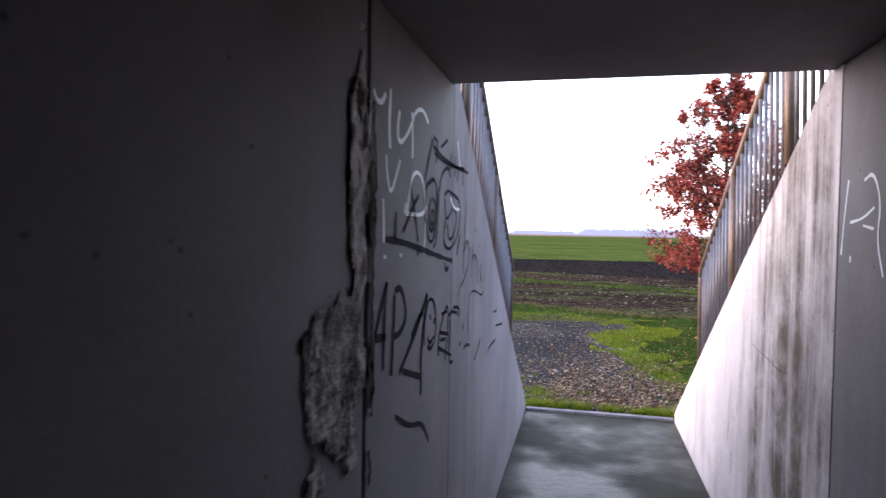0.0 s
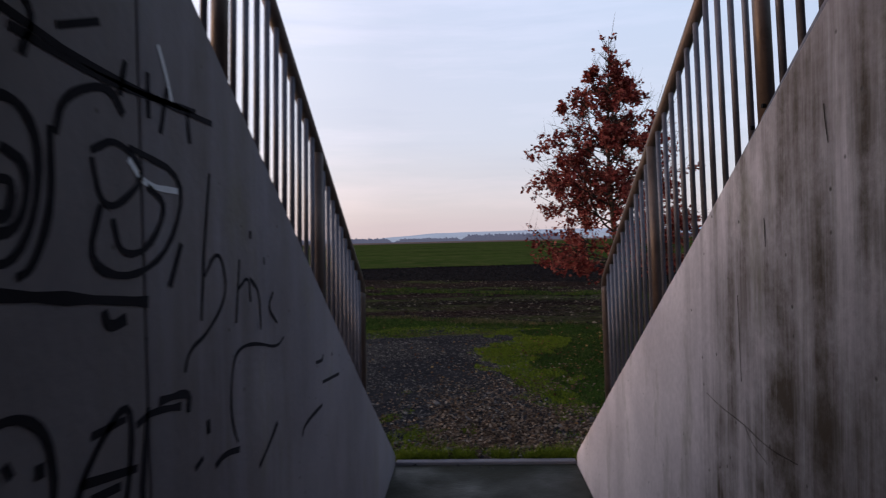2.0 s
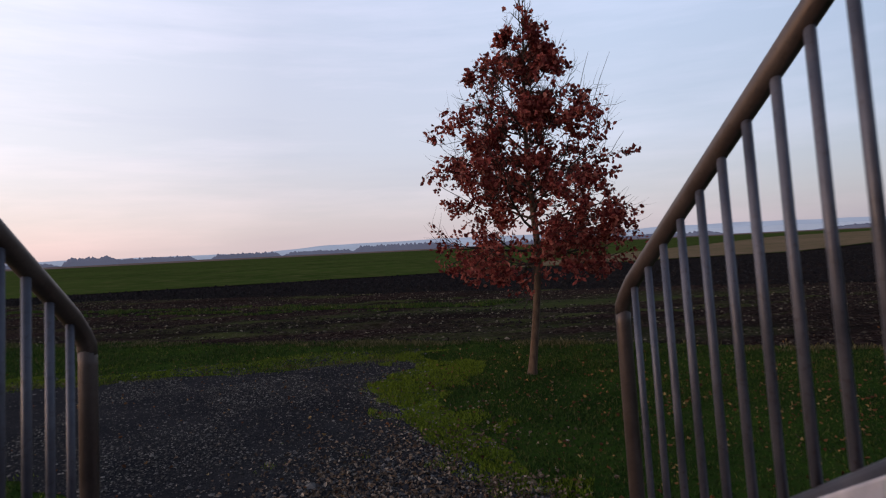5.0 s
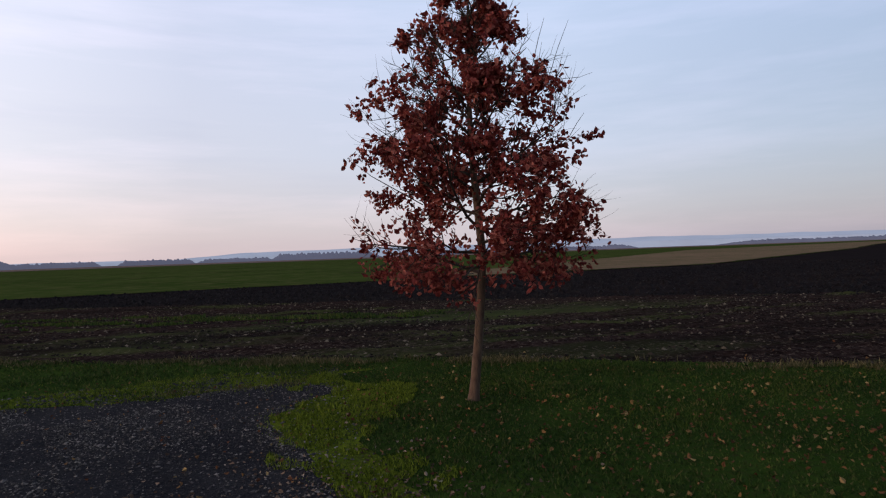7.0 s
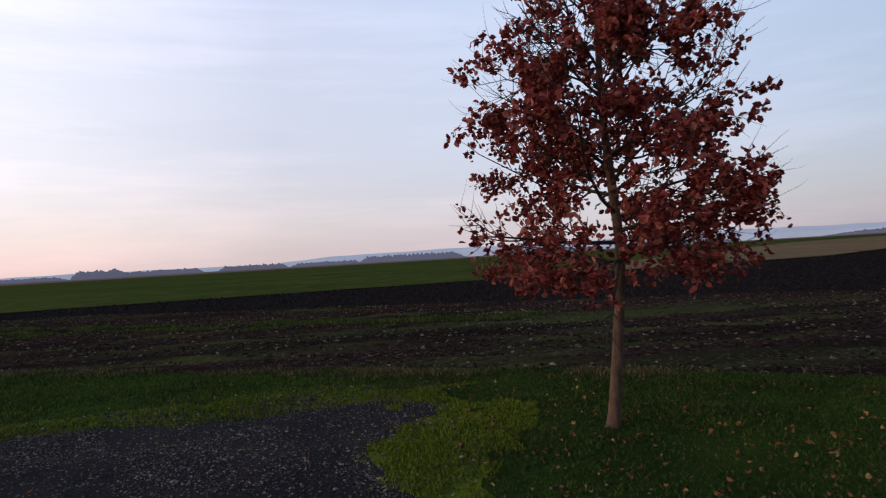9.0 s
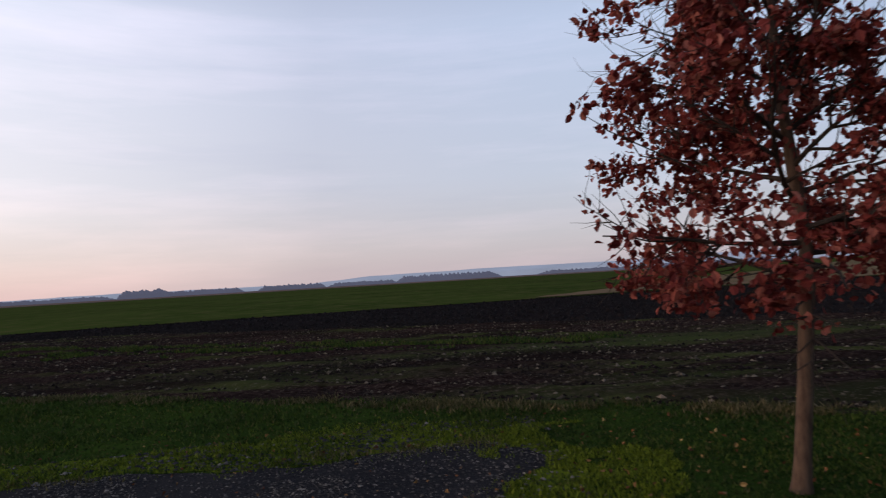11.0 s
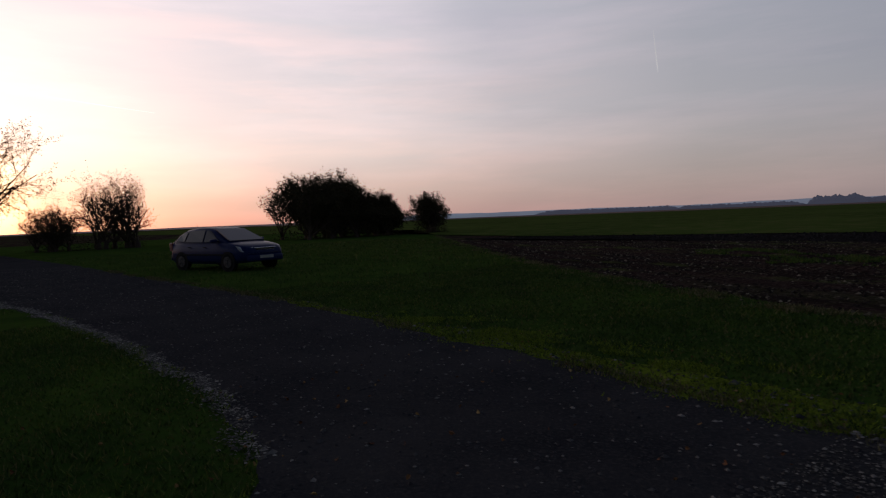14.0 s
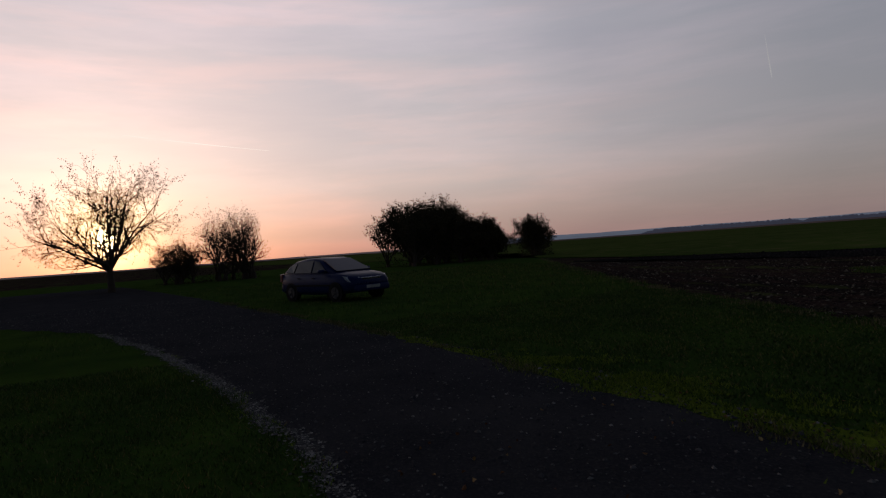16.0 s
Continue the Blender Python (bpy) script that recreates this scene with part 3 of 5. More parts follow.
strokes("white_letter", [[(1.49, 1.79), (1.5, 1.74), (1.53, 1.69), (1.58, 1.75), (1.61, 1.79)], [(1.47, 1.68), (1.48, 1.62), (1.48, 1.57)], [(1.68, 1.65), (1.7, 1.7), (1.73, 1.76), (1.79, 1.78), (1.85, 1.76), (1.89, 1.7), (1.88, 1.65), (1.67, 1.65)], [(1.67, 1.68), (1.66, 1.65)], [(1.9, 1.68), (1.89, 1.61), (1.88, 1.53)], [(2.37, 1.95), (2.4, 1.9), (2.42, 1.85)], [(2.26, 1.73), (2.31, 1.69), (2.43, 1.69)], [(1.49, 1.54), (1.49, 1.53)], [(1.63, 1.54), (1.63, 1.53)]], XL, 1, 0.014, M_SPRAY_W, wall_left, "pale sprayed letters")
strokes("underline", [[(1.49, 1.58), (1.65, 1.57), (1.81, 1.55), (2.06, 1.52), (2.31, 1.49)], [(1.8, 1.53), (1.82, 1.55)], [(2.18, 1.49), (2.19, 1.46), (2.24, 1.47)]], XL, 1, 0.022, M_SPRAY_K, wall_left, "black sprayed strokes")
strokes("spiral_scribble", [[(1.91, 1.76), (1.88, 1.66), (1.92, 1.58), (1.99, 1.56), (2.04, 1.63), (2.05, 1.73), (2.0, 1.78), (1.92, 1.75)], [(1.96, 1.71), (1.92, 1.65), (1.95, 1.6), (2.01, 1.61), (2.03, 1.69), (1.98, 1.71)], [(1.97, 1.67), (1.95, 1.63), (1.99, 1.62), (2.0, 1.67), (1.97, 1.67)], [(2.08, 1.74), (2.1, 1.8), (2.21, 1.84), (2.25, 1.8)], [(2.07, 1.75), (2.07, 1.64), (2.03, 1.56), (2.0, 1.55)]], XL, 1, 0.017, M_SPRAY_K, wall_left, "black sprayed strokes")
strokes("loop_scribble", [[(2.16, 1.72), (2.18, 1.65), (2.23, 1.65), (2.32, 1.71), (2.23, 1.76), (2.16, 1.73)], [(2.18, 1.65), (2.14, 1.56), (2.26, 1.53), (2.4, 1.58), (2.47, 1.72), (2.26, 1.75)], [(2.21, 1.63), (2.23, 1.57), (2.32, 1.58), (2.39, 1.66), (2.32, 1.69)], [(2.39, 1.51), (2.44, 1.59)]], XL, 1, 0.016, M_SPRAY_K, wall_left, "black sprayed strokes")
strokes("hatched_scribble", [[(1.98, 1.88), (2.18, 1.85), (2.6, 1.85)], [(2.0, 1.86), (2.21, 1.84), (2.52, 1.86)], [(1.98, 1.91), (2.05, 1.9), (2.02, 1.83)], [(2.09, 1.89), (2.19, 1.93)], [(2.26, 1.89), (2.24, 1.83)], [(2.33, 1.89), (2.33, 1.81)], [(2.4, 1.88), (2.37, 1.79)], [(2.48, 1.86), (2.49, 1.79)], [(1.97, 1.9), (1.9, 1.8), (1.88, 1.76)]], XL, 1, 0.016, M_SPRAY_K, wall_left, "black sprayed strokes")
strokes("crossed_scribble", [[(1.71, 1.73), (1.75, 1.68), (1.81, 1.57)], [(1.81, 1.71), (1.74, 1.67), (1.65, 1.6)], [(1.58, 1.65), (1.58, 1.57)]], XL, 1, 0.019, M_SPRAY_K, wall_left, "black sprayed strokes")
strokes("black_letter", [[(1.37, 1.26), (1.42, 1.34), (1.51, 1.47)], [(1.51, 1.47), (1.49, 1.35), (1.49, 1.25)], [(1.42, 1.34), (1.51, 1.33)]], XL, 1, 0.026, M_SPRAY_K, wall_left, "black sprayed strokes")
strokes("black_letter", [[(1.58, 1.43), (1.57, 1.33), (1.56, 1.22)], [(1.58, 1.44), (1.63, 1.45), (1.68, 1.4), (1.69, 1.35), (1.63, 1.32), (1.58, 1.32)]], XL, 1, 0.026, M_SPRAY_K, wall_left, "black sprayed strokes")
strokes("black_letter", [[(1.63, 1.21), (1.8, 1.3), (1.93, 1.4)], [(1.93, 1.4), (1.86, 1.25), (1.87, 1.09)], [(1.66, 1.21), (1.86, 1.15)], [(1.75, 1.29), (1.81, 1.33), (1.88, 1.35)]], XL, 1, 0.026, M_SPRAY_K, wall_left, "black sprayed strokes")
strokes("smiling_letter", [[(1.9, 1.24), (1.9, 1.31), (1.94, 1.38), (2.0, 1.38), (2.05, 1.34), (2.06, 1.24), (1.99, 1.21), (1.94, 1.23)], [(1.97, 1.33), (1.98, 1.31)], [(2.03, 1.31), (2.03, 1.29)], [(1.94, 1.26), (1.97, 1.23), (2.03, 1.25)]], XL, 1, 0.018, M_SPRAY_K, wall_left, "black sprayed strokes")
strokes("black_letter", [[(2.1, 1.17), (2.1, 1.25), (2.24, 1.35), (2.25, 1.26), (2.21, 1.13)], [(2.11, 1.25), (2.26, 1.22)], [(2.09, 1.2), (2.32, 1.13)], [(2.3, 1.31), (2.26, 1.11), (2.35, 1.1)], [(2.34, 1.31), (2.46, 1.3), (2.45, 1.26)], [(2.14, 1.31), (2.23, 1.31)], [(2.13, 1.22), (2.21, 1.21)]], XL, 1, 0.018, M_SPRAY_K, wall_left, "black sprayed strokes")
strokes("squiggle", [[(1.6, 1.1), (1.74, 1.03), (1.89, 1.0), (1.98, 0.91)]], XL, 1, 0.02, M_SPRAY_K, wall_left, "black sprayed strokes")
strokes("black_scribble", [[(2.58, 1.74), (2.54, 1.56), (2.52, 1.43)], [(2.54, 1.52), (2.6, 1.57), (2.64, 1.55), (2.66, 1.47), (2.55, 1.4), (2.46, 1.38), (2.44, 1.34)], [(2.74, 1.55), (2.71, 1.4)], [(2.73, 1.48), (2.8, 1.51), (2.81, 1.44)], [(2.81, 1.5), (2.88, 1.46), (2.88, 1.36)], [(2.99, 1.45), (2.94, 1.41), (3.02, 1.36)], [(3.08, 1.31), (3.01, 1.29), (2.85, 1.33), (2.73, 1.34), (2.68, 1.31), (2.66, 1.2), (2.7, 1.12)], [(2.92, 1.55), (2.92, 1.53)]], XL, 1, 0.011, M_SPRAY_K, wing_left, "black sprayed strokes")
strokes("black_mark", [[(3.54, 1.07), (3.83, 1.04)], [(3.25, 0.96), (3.28, 0.99), (3.53, 0.99)], [(2.84, 1.01), (2.92, 1.04), (3.0, 1.08)], [(2.57, 1.11), (2.62, 1.12), (2.71, 1.1)], [(2.26, 1.29), (2.31, 1.3), (2.42, 1.28)], [(2.47, 1.14), (2.51, 1.15)], [(2.54, 1.22), (2.54, 1.19)]], XL, 1, 0.018, M_SPRAY_K, wing_left, "black sprayed strokes")
strokes("black_mark", [[(3.45, 1.16), (3.55, 1.15), (3.56, 1.17)], [(3.7, 1.15), (3.71, 1.14)], [(2.82, 1.62), (2.82, 1.6)]], XL, 1, 0.016, M_SPRAY_K, wing_left, "short black paint marks")
strokes("white_graffiti", [[(1.71, 1.97), (1.78, 1.88), (1.84, 1.80)], [(2.13, 1.78), (2.155, 1.66), (2.17, 1.55)], [(2.11, 1.65), (2.02, 1.66), (1.95, 1.69)], [(2.02, 1.77), (1.96, 1.79), (1.91, 1.70), (1.93, 1.60), (1.885, 1.50)], [(2.02, 1.64), (1.95, 1.63)], [(2.10, 1.55), (2.10, 1.53)]],
    XR, -1, 0.012, M_SPRAY_W, wall_right, "thin white sprayed letter")


M_CRACK = plain("dark_crack", (0.06, 0.05, 0.04), 0.95, 0.0, 0.0)
strokes("crack", [[(3.19, 1.10), (3.08, 1.085), (2.93, 1.08), (2.80, 1.06), (2.66, 1.07)], [(2.93, 1.08), (2.88, 1.04), (2.80, 1.02)]], XR + 0.002, -1, 0.003, M_CRACK, wing_right, "fine dark crack")
strokes("drip_mark", [[(2.957, 1.42), (2.955, 1.38), (2.95, 1.30), (2.942, 1.19)], [(2.54, 1.84), (2.535, 1.80), (2.526, 1.76)], [(2.80, 1.62), (2.795, 1.55)]], XR + 0.002, -1, 0.004, M_CRACK, wing_right, "thin dark drip mark")


# ---- spalled joint in the passage wall ----
def spalled(name, y0, y1, z0, z1, depth, parent, label, seed, mat=None):
    """Broken concrete: a lumpy patch with a ragged outline and a sunken middle."""
    bm = bmesh.new()
    nu, nv = 26, 44
    grid = {}
    for i in range(nu + 1):
        for j in range(nv + 1):
            u, v = i / nu * 2 - 1, j / nv * 2 - 1
            y, z = (y0 + y1) / 2 + u * (y1 - y0) / 2, (z0 + z1) / 2 + v * (z1 - z0) / 2
            edge = math.hypot(u, v) + 0.55 * noise.noise((y * 9, z * 9, seed)) + 0.25 * noise.noise((y * 31, z * 31, seed))
            if edge < 1.0:
                rim = math.exp(-((edge - 0.8) / 0.16) ** 2)
                x = XL + 0.002 + depth * rim * (0.5 + 0.9 * abs(noise.noise((y * 26, z * 26, 5 + seed)))) + 0.004 * noise.noise((y * 60, z * 60, 2))
                grid[i, j] = bm.verts.new((max(x, XL + 0.001), y, z))
    for (i, j) in list(grid):
        q = [(i, j), (i + 1, j), (i + 1, j + 1), (i, j + 1)]
        if all(k in grid for k in q):
            bm.faces.new([grid[k] for k in q])
    for v in [v for v in bm.verts if not v.link_faces]:
        bm.verts.remove(v)
    return part(name, bm, mat or M_BROKEN, parent, label)


def worn_plaster():
    k = material("pale_worn_plaster", 0.95, 0, 0.2)
    n1, n2 = k.noise(k.pos, 30, 5, 0.65), k.noise(k.stretch(k.pos, 1, 1, 0.6), 11, 4, 0.6)
    col = k.mix(rng(k, n1, 0.35, 0.65), (0.44, 0.40, 0.39), (0.62, 0.58, 0.57))
    return finish(k, k.mix(rng(k, n2, 0.54, 0.60), col, (0.05, 0.04, 0.032)), n1, 0.8, 0.01)


M_PLASTER = worn_plaster()
spalled("spalled_patch", 1.02, 1.352, 1.08, 1.52, 0.010, wall_left_back, "broken crumbling concrete patch", 1.0)
spalled("spalled_strip", 1.23, 1.352, 1.45, 2.05, 0.012, wall_left_back, "pale chipped plaster along the joint", 4.0, M_PLASTER)
spalled("spalled_strip", 1.368, 1.40, 1.0, 1.9, 0.012, wall_left, "chipped edge along the joint", 9.0, M_PLASTER)


# ---- trees ----
def leaf_cloud(name, points, size, mat, parent, kind_label, rs, bend=0.35, flat=1.0):
    """Many small folded leaves at the given points."""
    n = len(points)
    p = np.array(points)
    ax = rs.normal(size=(n, 3)) * (1, 1, flat); ax /= np.linalg.norm(ax, axis=1)[:, None]
    h = rs.normal(size=(n, 3)) * (flat, flat, 1); bx = np.cross(ax, h); bx /= np.linalg.norm(bx, axis=1)[:, None]
    nx = np.cross(ax, bx)
    s = size * rs.uniform(0.6, 1.25, (n, 1))
    w = s * 0.34
    base, tip = p, p + ax * s
    m1, m2 = p + ax * s * 0.35, p + ax * s * 0.72
    verts = np.stack([base, m1 + bx * w + nx * s * bend * 0.4, m2 + bx * w * 0.8 + nx * s * bend * 0.5, tip, m2 - bx * w * 0.8 + nx * s * bend * 0.5, m1 - bx * w + nx * s * bend * 0.4], 1).reshape(-1, 3)
    faces = []
    for i in range(n):
        k = 6 * i
        faces += [(k, k + 1, k + 2, k + 3), (k, k + 3, k + 4, k + 5)]
    return tagged(raw(name, verts.tolist(), faces, mat, parent), kind_label)


def grow(bm, tips, start, way, length, radius, depth, rs, spread, lift, seg, fence=None):
    """A limb with side limbs; collects points along the fine ends."""
    if fence and depth < 2 and not fence(Vector(start) + Vector(way).normalized() * length * (0.8 if depth else 0.35)):
        return
    pts, radii = [Vector(start)], [radius]
    d = Vector(way).normalized()
    steps = 5
    for i in range(steps):
        d = (d + Vector(rs.normal(size=3)) * 0.10 + Vector((0, 0, lift))).normalized()
        pts.append(pts[-1] + d * length / steps)
        radii.append(radius * (1 - 0.75 * (i + 1) / steps))
    tube(bm, pts, radii, seg if depth > 0 else 4, False)
    if depth == 0:
        tips.append(pts)
        return
    for i in range(1, steps + 1):
        for _ in range(2 if i > 1 else 1):
            side = Vector(rs.normal(size=3)).cross(d).normalized()
            grow(bm, tips, pts[i], d * (1 - spread) + side * spread, length * rs.uniform(0.38, 0.62), radii[i] * 0.7 + 0.001, depth - 1, rs, spread, lift, max(4, seg - 2), fence)


def oak():
    rs = np.random.RandomState(5)
    bx, by = 2.0, 10.17
    tree = empty("young_oak_tree", bx, by, 0)
    bm = bmesh.new()
    axis = lambda z: Vector((bx + 0.085 * min(z, 1.4) - 0.05 * max(0.0, min(1.0, z - 1.4)) + 0.02 * math.sin(z * 1.7), by - 0.02 * min(z, 1.4), z))
    zs = [-0.05, 0.0, 0.06, 0.2, 0.6, 1.0, 1.4, 1.9, 2.4, 3.0, 3.5, 4.0, 4.4]
    tube(bm, [axis(z) for z in zs], [0.075, 0.064, 0.053, 0.047, 0.043, 0.041, 0.039, 0.036, 0.03, 0.022, 0.015, 0.009, 0.004], 12)
    part("trunk", bm, M_BARK, tree, "slender brown trunk", True)
    reach = lambda z: np.interp(z, [1.0, 1.25, 1.6, 2.1, 2.65, 2.9, 3.3, 3.7, 4.0, 4.4, 4.7], [0.60, 1.02, 1.10, 1.10, 1.08, 0.96, 0.74, 0.44, 0.28, 0.12, 0.05])
    pts = []
    zb, turn = 1.22, 0.0
    while zb < 4.3:
        turn += 2.4 + rs.uniform(-0.3, 0.3)
        low = zb < 1.5
        rise = (0.02 if low else 0.22 + 0.55 * (zb - 1.5) / 1.5) + rs.uniform(-0.06, 0.12)
        lim = float(reach(min(zb + 0.25, 4.7))) * rs.uniform(0.75, 1.1) * (0.92 if zb > 2.2 else 1.0)
        bm = bmesh.new()
        tips = []
        d = Vector((math.cos(turn), math.sin(turn), rise))
        grow(bm, tips, axis(zb), d, lim * 0.95 + 0.05, 0.016 * (1 - (zb - 1.2) / 4.2) + 0.003, 2 if zb < 3.7 else 1, rs, 0.5, 0.03, 7, lambda q: math.hypot(q.x - axis(q.z).x, q.y - axis(q.z).y) < 1.10 * float(reach(q.z)))
        part("limb", bm, M_TWIG, tree)
        for t in tips:
            for a, b in zip(t, t[1:]):
                for _ in range(5 if zb < 3.0 else 3):
                    q = a.lerp(b, rs.rand()) + Vector(rs.normal(size=3)) * 0.02
                    q.z -= 0.02 + (0.12 * rs.rand() if zb < 1.5 else 0.0)
                    r = math.hypot(q.x - axis(q.z).x, q.y - axis(q.z).y) / float(reach(q.z))
                    gap = noise.noise((q.x * 3.3, q.y * 3.3, q.z * 3.3)) + 0.5 * noise.noise((q.x * 8, q.y * 8, q.z * 8))
                    if r < 1.15 and 0.95 < q.z < 4.5 and gap > 0.03 - 0.16 * max(0.0, min(1.0, (2.3 - q.z) / 0.6)) + 0.22 * max(0.0, min(1.0, (q.z - 2.0) / 1.2)) + 0.06 * max(0.0, r - 0.6):
                        pts.append(tuple(q))
        zb += rs.uniform(0.055, 0.085)
    # the leafy heart of the crown, close to the trunk
    for _ in range(1300):
        z = rs.uniform(1.05, 2.7)
        q = axis(z) + Vector((rs.normal(0, 0.26), rs.normal(0, 0.26), 0)) * min(1.0, float(reach(z)) / 0.8)
        if noise.noise((q.x * 4.2, q.y * 4.2, q.z * 4.2)) + 0.5 * noise.noise((q.x * 11, q.y * 11, q.z * 11)) > 0.02:
            pts.append(tuple(q))
    # long bare shoots at the edge of the crown
    for x1, z0, dx, dz in ((0.75, 3.0, 0.22, 0.62), (0.62, 3.2, 0.12, 0.45), (-0.5, 3.1, -0.1, 0.4), (0.95, 2.5, 0.14, 0.22), (0.95, 1.55, 0.16, 0.1), (-1.0, 2.2, -0.14, 0.12), (0.03, 4.3, 0.06, 0.42), (-0.05, 4.2, -0.08, 0.3)):
        bm = bmesh.new()
        p0 = axis(z0) + Vector((x1 * 0.95, -x1 * 0.3, 0))
        tube(bm, [axis(z0 - 0.3) + Vector((x1 * 0.5, -x1 * 0.15, 0)), p0, p0 + Vector((dx * 0.5, -dx * 0.15, dz * 0.55)), p0 + Vector((dx, -dx * 0.3, dz))], [0.006, 0.004, 0.003, 0.0015], 5)
        part("shoot", bm, M_TWIG, tree)
    leaf_cloud("crown", pts, 0.055, M_OAK, tree, "russet withered oak leaves", rs)
    tagged(tree, "young oak tree with russet withered leaves on grass", "tree")
    return len(pts)


OAK_LEAVES = oak()


def bare_tree(name, x, y, height, width, trunk, leaves, leaf_mat, label, seed, stems=1, leaf=0.12, base=0.18, fork=2):
    """A rounded, much-branched tree or bush; twigs fill its outline."""
    rs = np.random.RandomState(seed)
    tree = empty(name, x, y, 0)
    tips = []
    mid = height * (0.56 if stems == 1 else 0.42)

    def shape(q):
        r = ((q.x - x) / (width * 0.5)) ** 2 + ((q.y - y) / (width * 0.5)) ** 2 + ((q.z - mid) / (height - mid)) ** 2
        return r < 1.0 + 0.9 * noise.noise((q.x * 0.6, q.y * 0.6, q.z * 0.6 + seed))
    for s in range(stems):
        bm = bmesh.new()
        ox, oy = (rs.uniform(-0.34, 0.34) * width, rs.uniform(-0.3, 0.3) * width) if stems > 1 else (0, 0)
        h0 = height * base
        tube(bm, [(x + ox, y + oy, -0.1), (x + ox + 0.02, y + oy, h0 * 0.5), (x + ox, y + oy, h0)], [trunk * 1.25, trunk, trunk * 0.9], 9)
        for i in range(17 if stems == 1 else 5):
            a = (i * 2.4 if stems == 1 else 2 * math.pi * i / 5) + rs.uniform(-0.3, 0.3)
            if stems == 1:
                # limbs fan out evenly, from nearly level to upright
                steep = radians(12 + 72 * ((i * 0.618) % 1.0))
                way = Vector((math.cos(a) * math.cos(steep), math.sin(a) * math.cos(steep), math.sin(steep)))
                ln = 0.86 / math.hypot(math.cos(steep) / (width * 0.5), math.sin(steep) / (height - h0))
            else:
                out = rs.uniform(0.35, 1.0) * (1.0 if i % 3 else 0.3)
                way = (math.cos(a) * out, math.sin(a) * out, 0.75)
                ln = 0.62 * math.hypot(out * width * 0.25, height - h0) * rs.uniform(0.8, 1.05)
            if stems > 1 and not shape(Vector((x + ox, y + oy, h0)) + Vector(way).normalized() * ln * 0.9):
                continue
            grow(bm, tips, (x + ox, y + oy, h0 * rs.uniform(0.75, 1.0)), way, ln, trunk * 0.42, fork, rs, 0.5, 0.02 if stems == 1 else 0.05, 6, shape)
        part("trunk" if s == 0 else "stem", bm, M_TWIG, tree)
    if leaves:
        pts = []
        for t in tips:
            for a, b in zip(t[1:], t[2:]):
                for _ in range(leaves):
                    pts.append(tuple(a.lerp(b, rs.rand()) + Vector(rs.normal(size=3)) * leaf * 0.8))
        for _ in range(0 if stems == 1 else 900):
            a, r = rs.uniform(0, 2 * math.pi), width * 0.46 * math.sqrt(rs.rand())
            pts.append((x + r * math.cos(a), y + r * math.sin(a), 0.9 * rs.rand() ** 1.5))
        leaf_cloud("crown", pts, leaf, leaf_mat, tree, "", rs)
    return tagged(tree, label, "tree" if stems == 1 else "bush")


def polar(yaw, dist):
    return -2.2 - dist * math.sin(radians(yaw)), 7.9 + dist * math.cos(radians(yaw))


bare_tree("bare_tree", *polar(91.7, 46), 8.3, 10.8, 0.2, 3, M_SUNLEAF, "nearly bare rounded tree before the setting sun", 3, 1, 0.085, 0.21)
bare_tree("bare_bush", *polar(82.4, 54), 6.6, 5.4, 0.17, 1, M_DARKLEAF, "nearly leafless tangled bush at the edge of the field", 8, 9, 0.09, 0.07)
bare_tree("bare_bush", *polar(86.3, 54), 3.9, 4.6, 0.13, 1, M_DARKLEAF, "low nearly leafless bush beside the field", 9, 7, 0.08, 0.06)
bare_tree("hawthorn_bush", *polar(65.3, 55), 5.9, 9.6, 0.17, 4, M_DARKLEAF, "large dark dense bush on the verge", 11, 15, 0.13, 0.04)
bare_tree("hawthorn_bush", *polar(60.6, 56), 4.0, 6.4, 0.14, 4, M_DARKLEAF, "dark dense bush joined to the larger one", 12, 11, 0.13, 0.04)
bare_tree("hawthorn_bush", *polar(55.3, 60), 4.2, 3.8, 0.13, 3, M_DARKLEAF, "small round dark bush", 13, 6, 0.12, 0.05)


# ---- parked car ----
def loft(bm, sections, cap=True):
    rings = [[bm.verts.new(p) for p in s] for s in sections]
    n = len(rings[0])
    for a, b in zip(rings, rings[1:]):
        for i in range(n):
            bm.faces.new((a[i], a[(i + 1) % n], b[(i + 1) % n], b[i]))
    if cap:
        bm.faces.new(rings[0][::-1])
        bm.faces.new(rings[-1])
    bmesh.ops.recalc_face_normals(bm, faces=bm.faces[:])


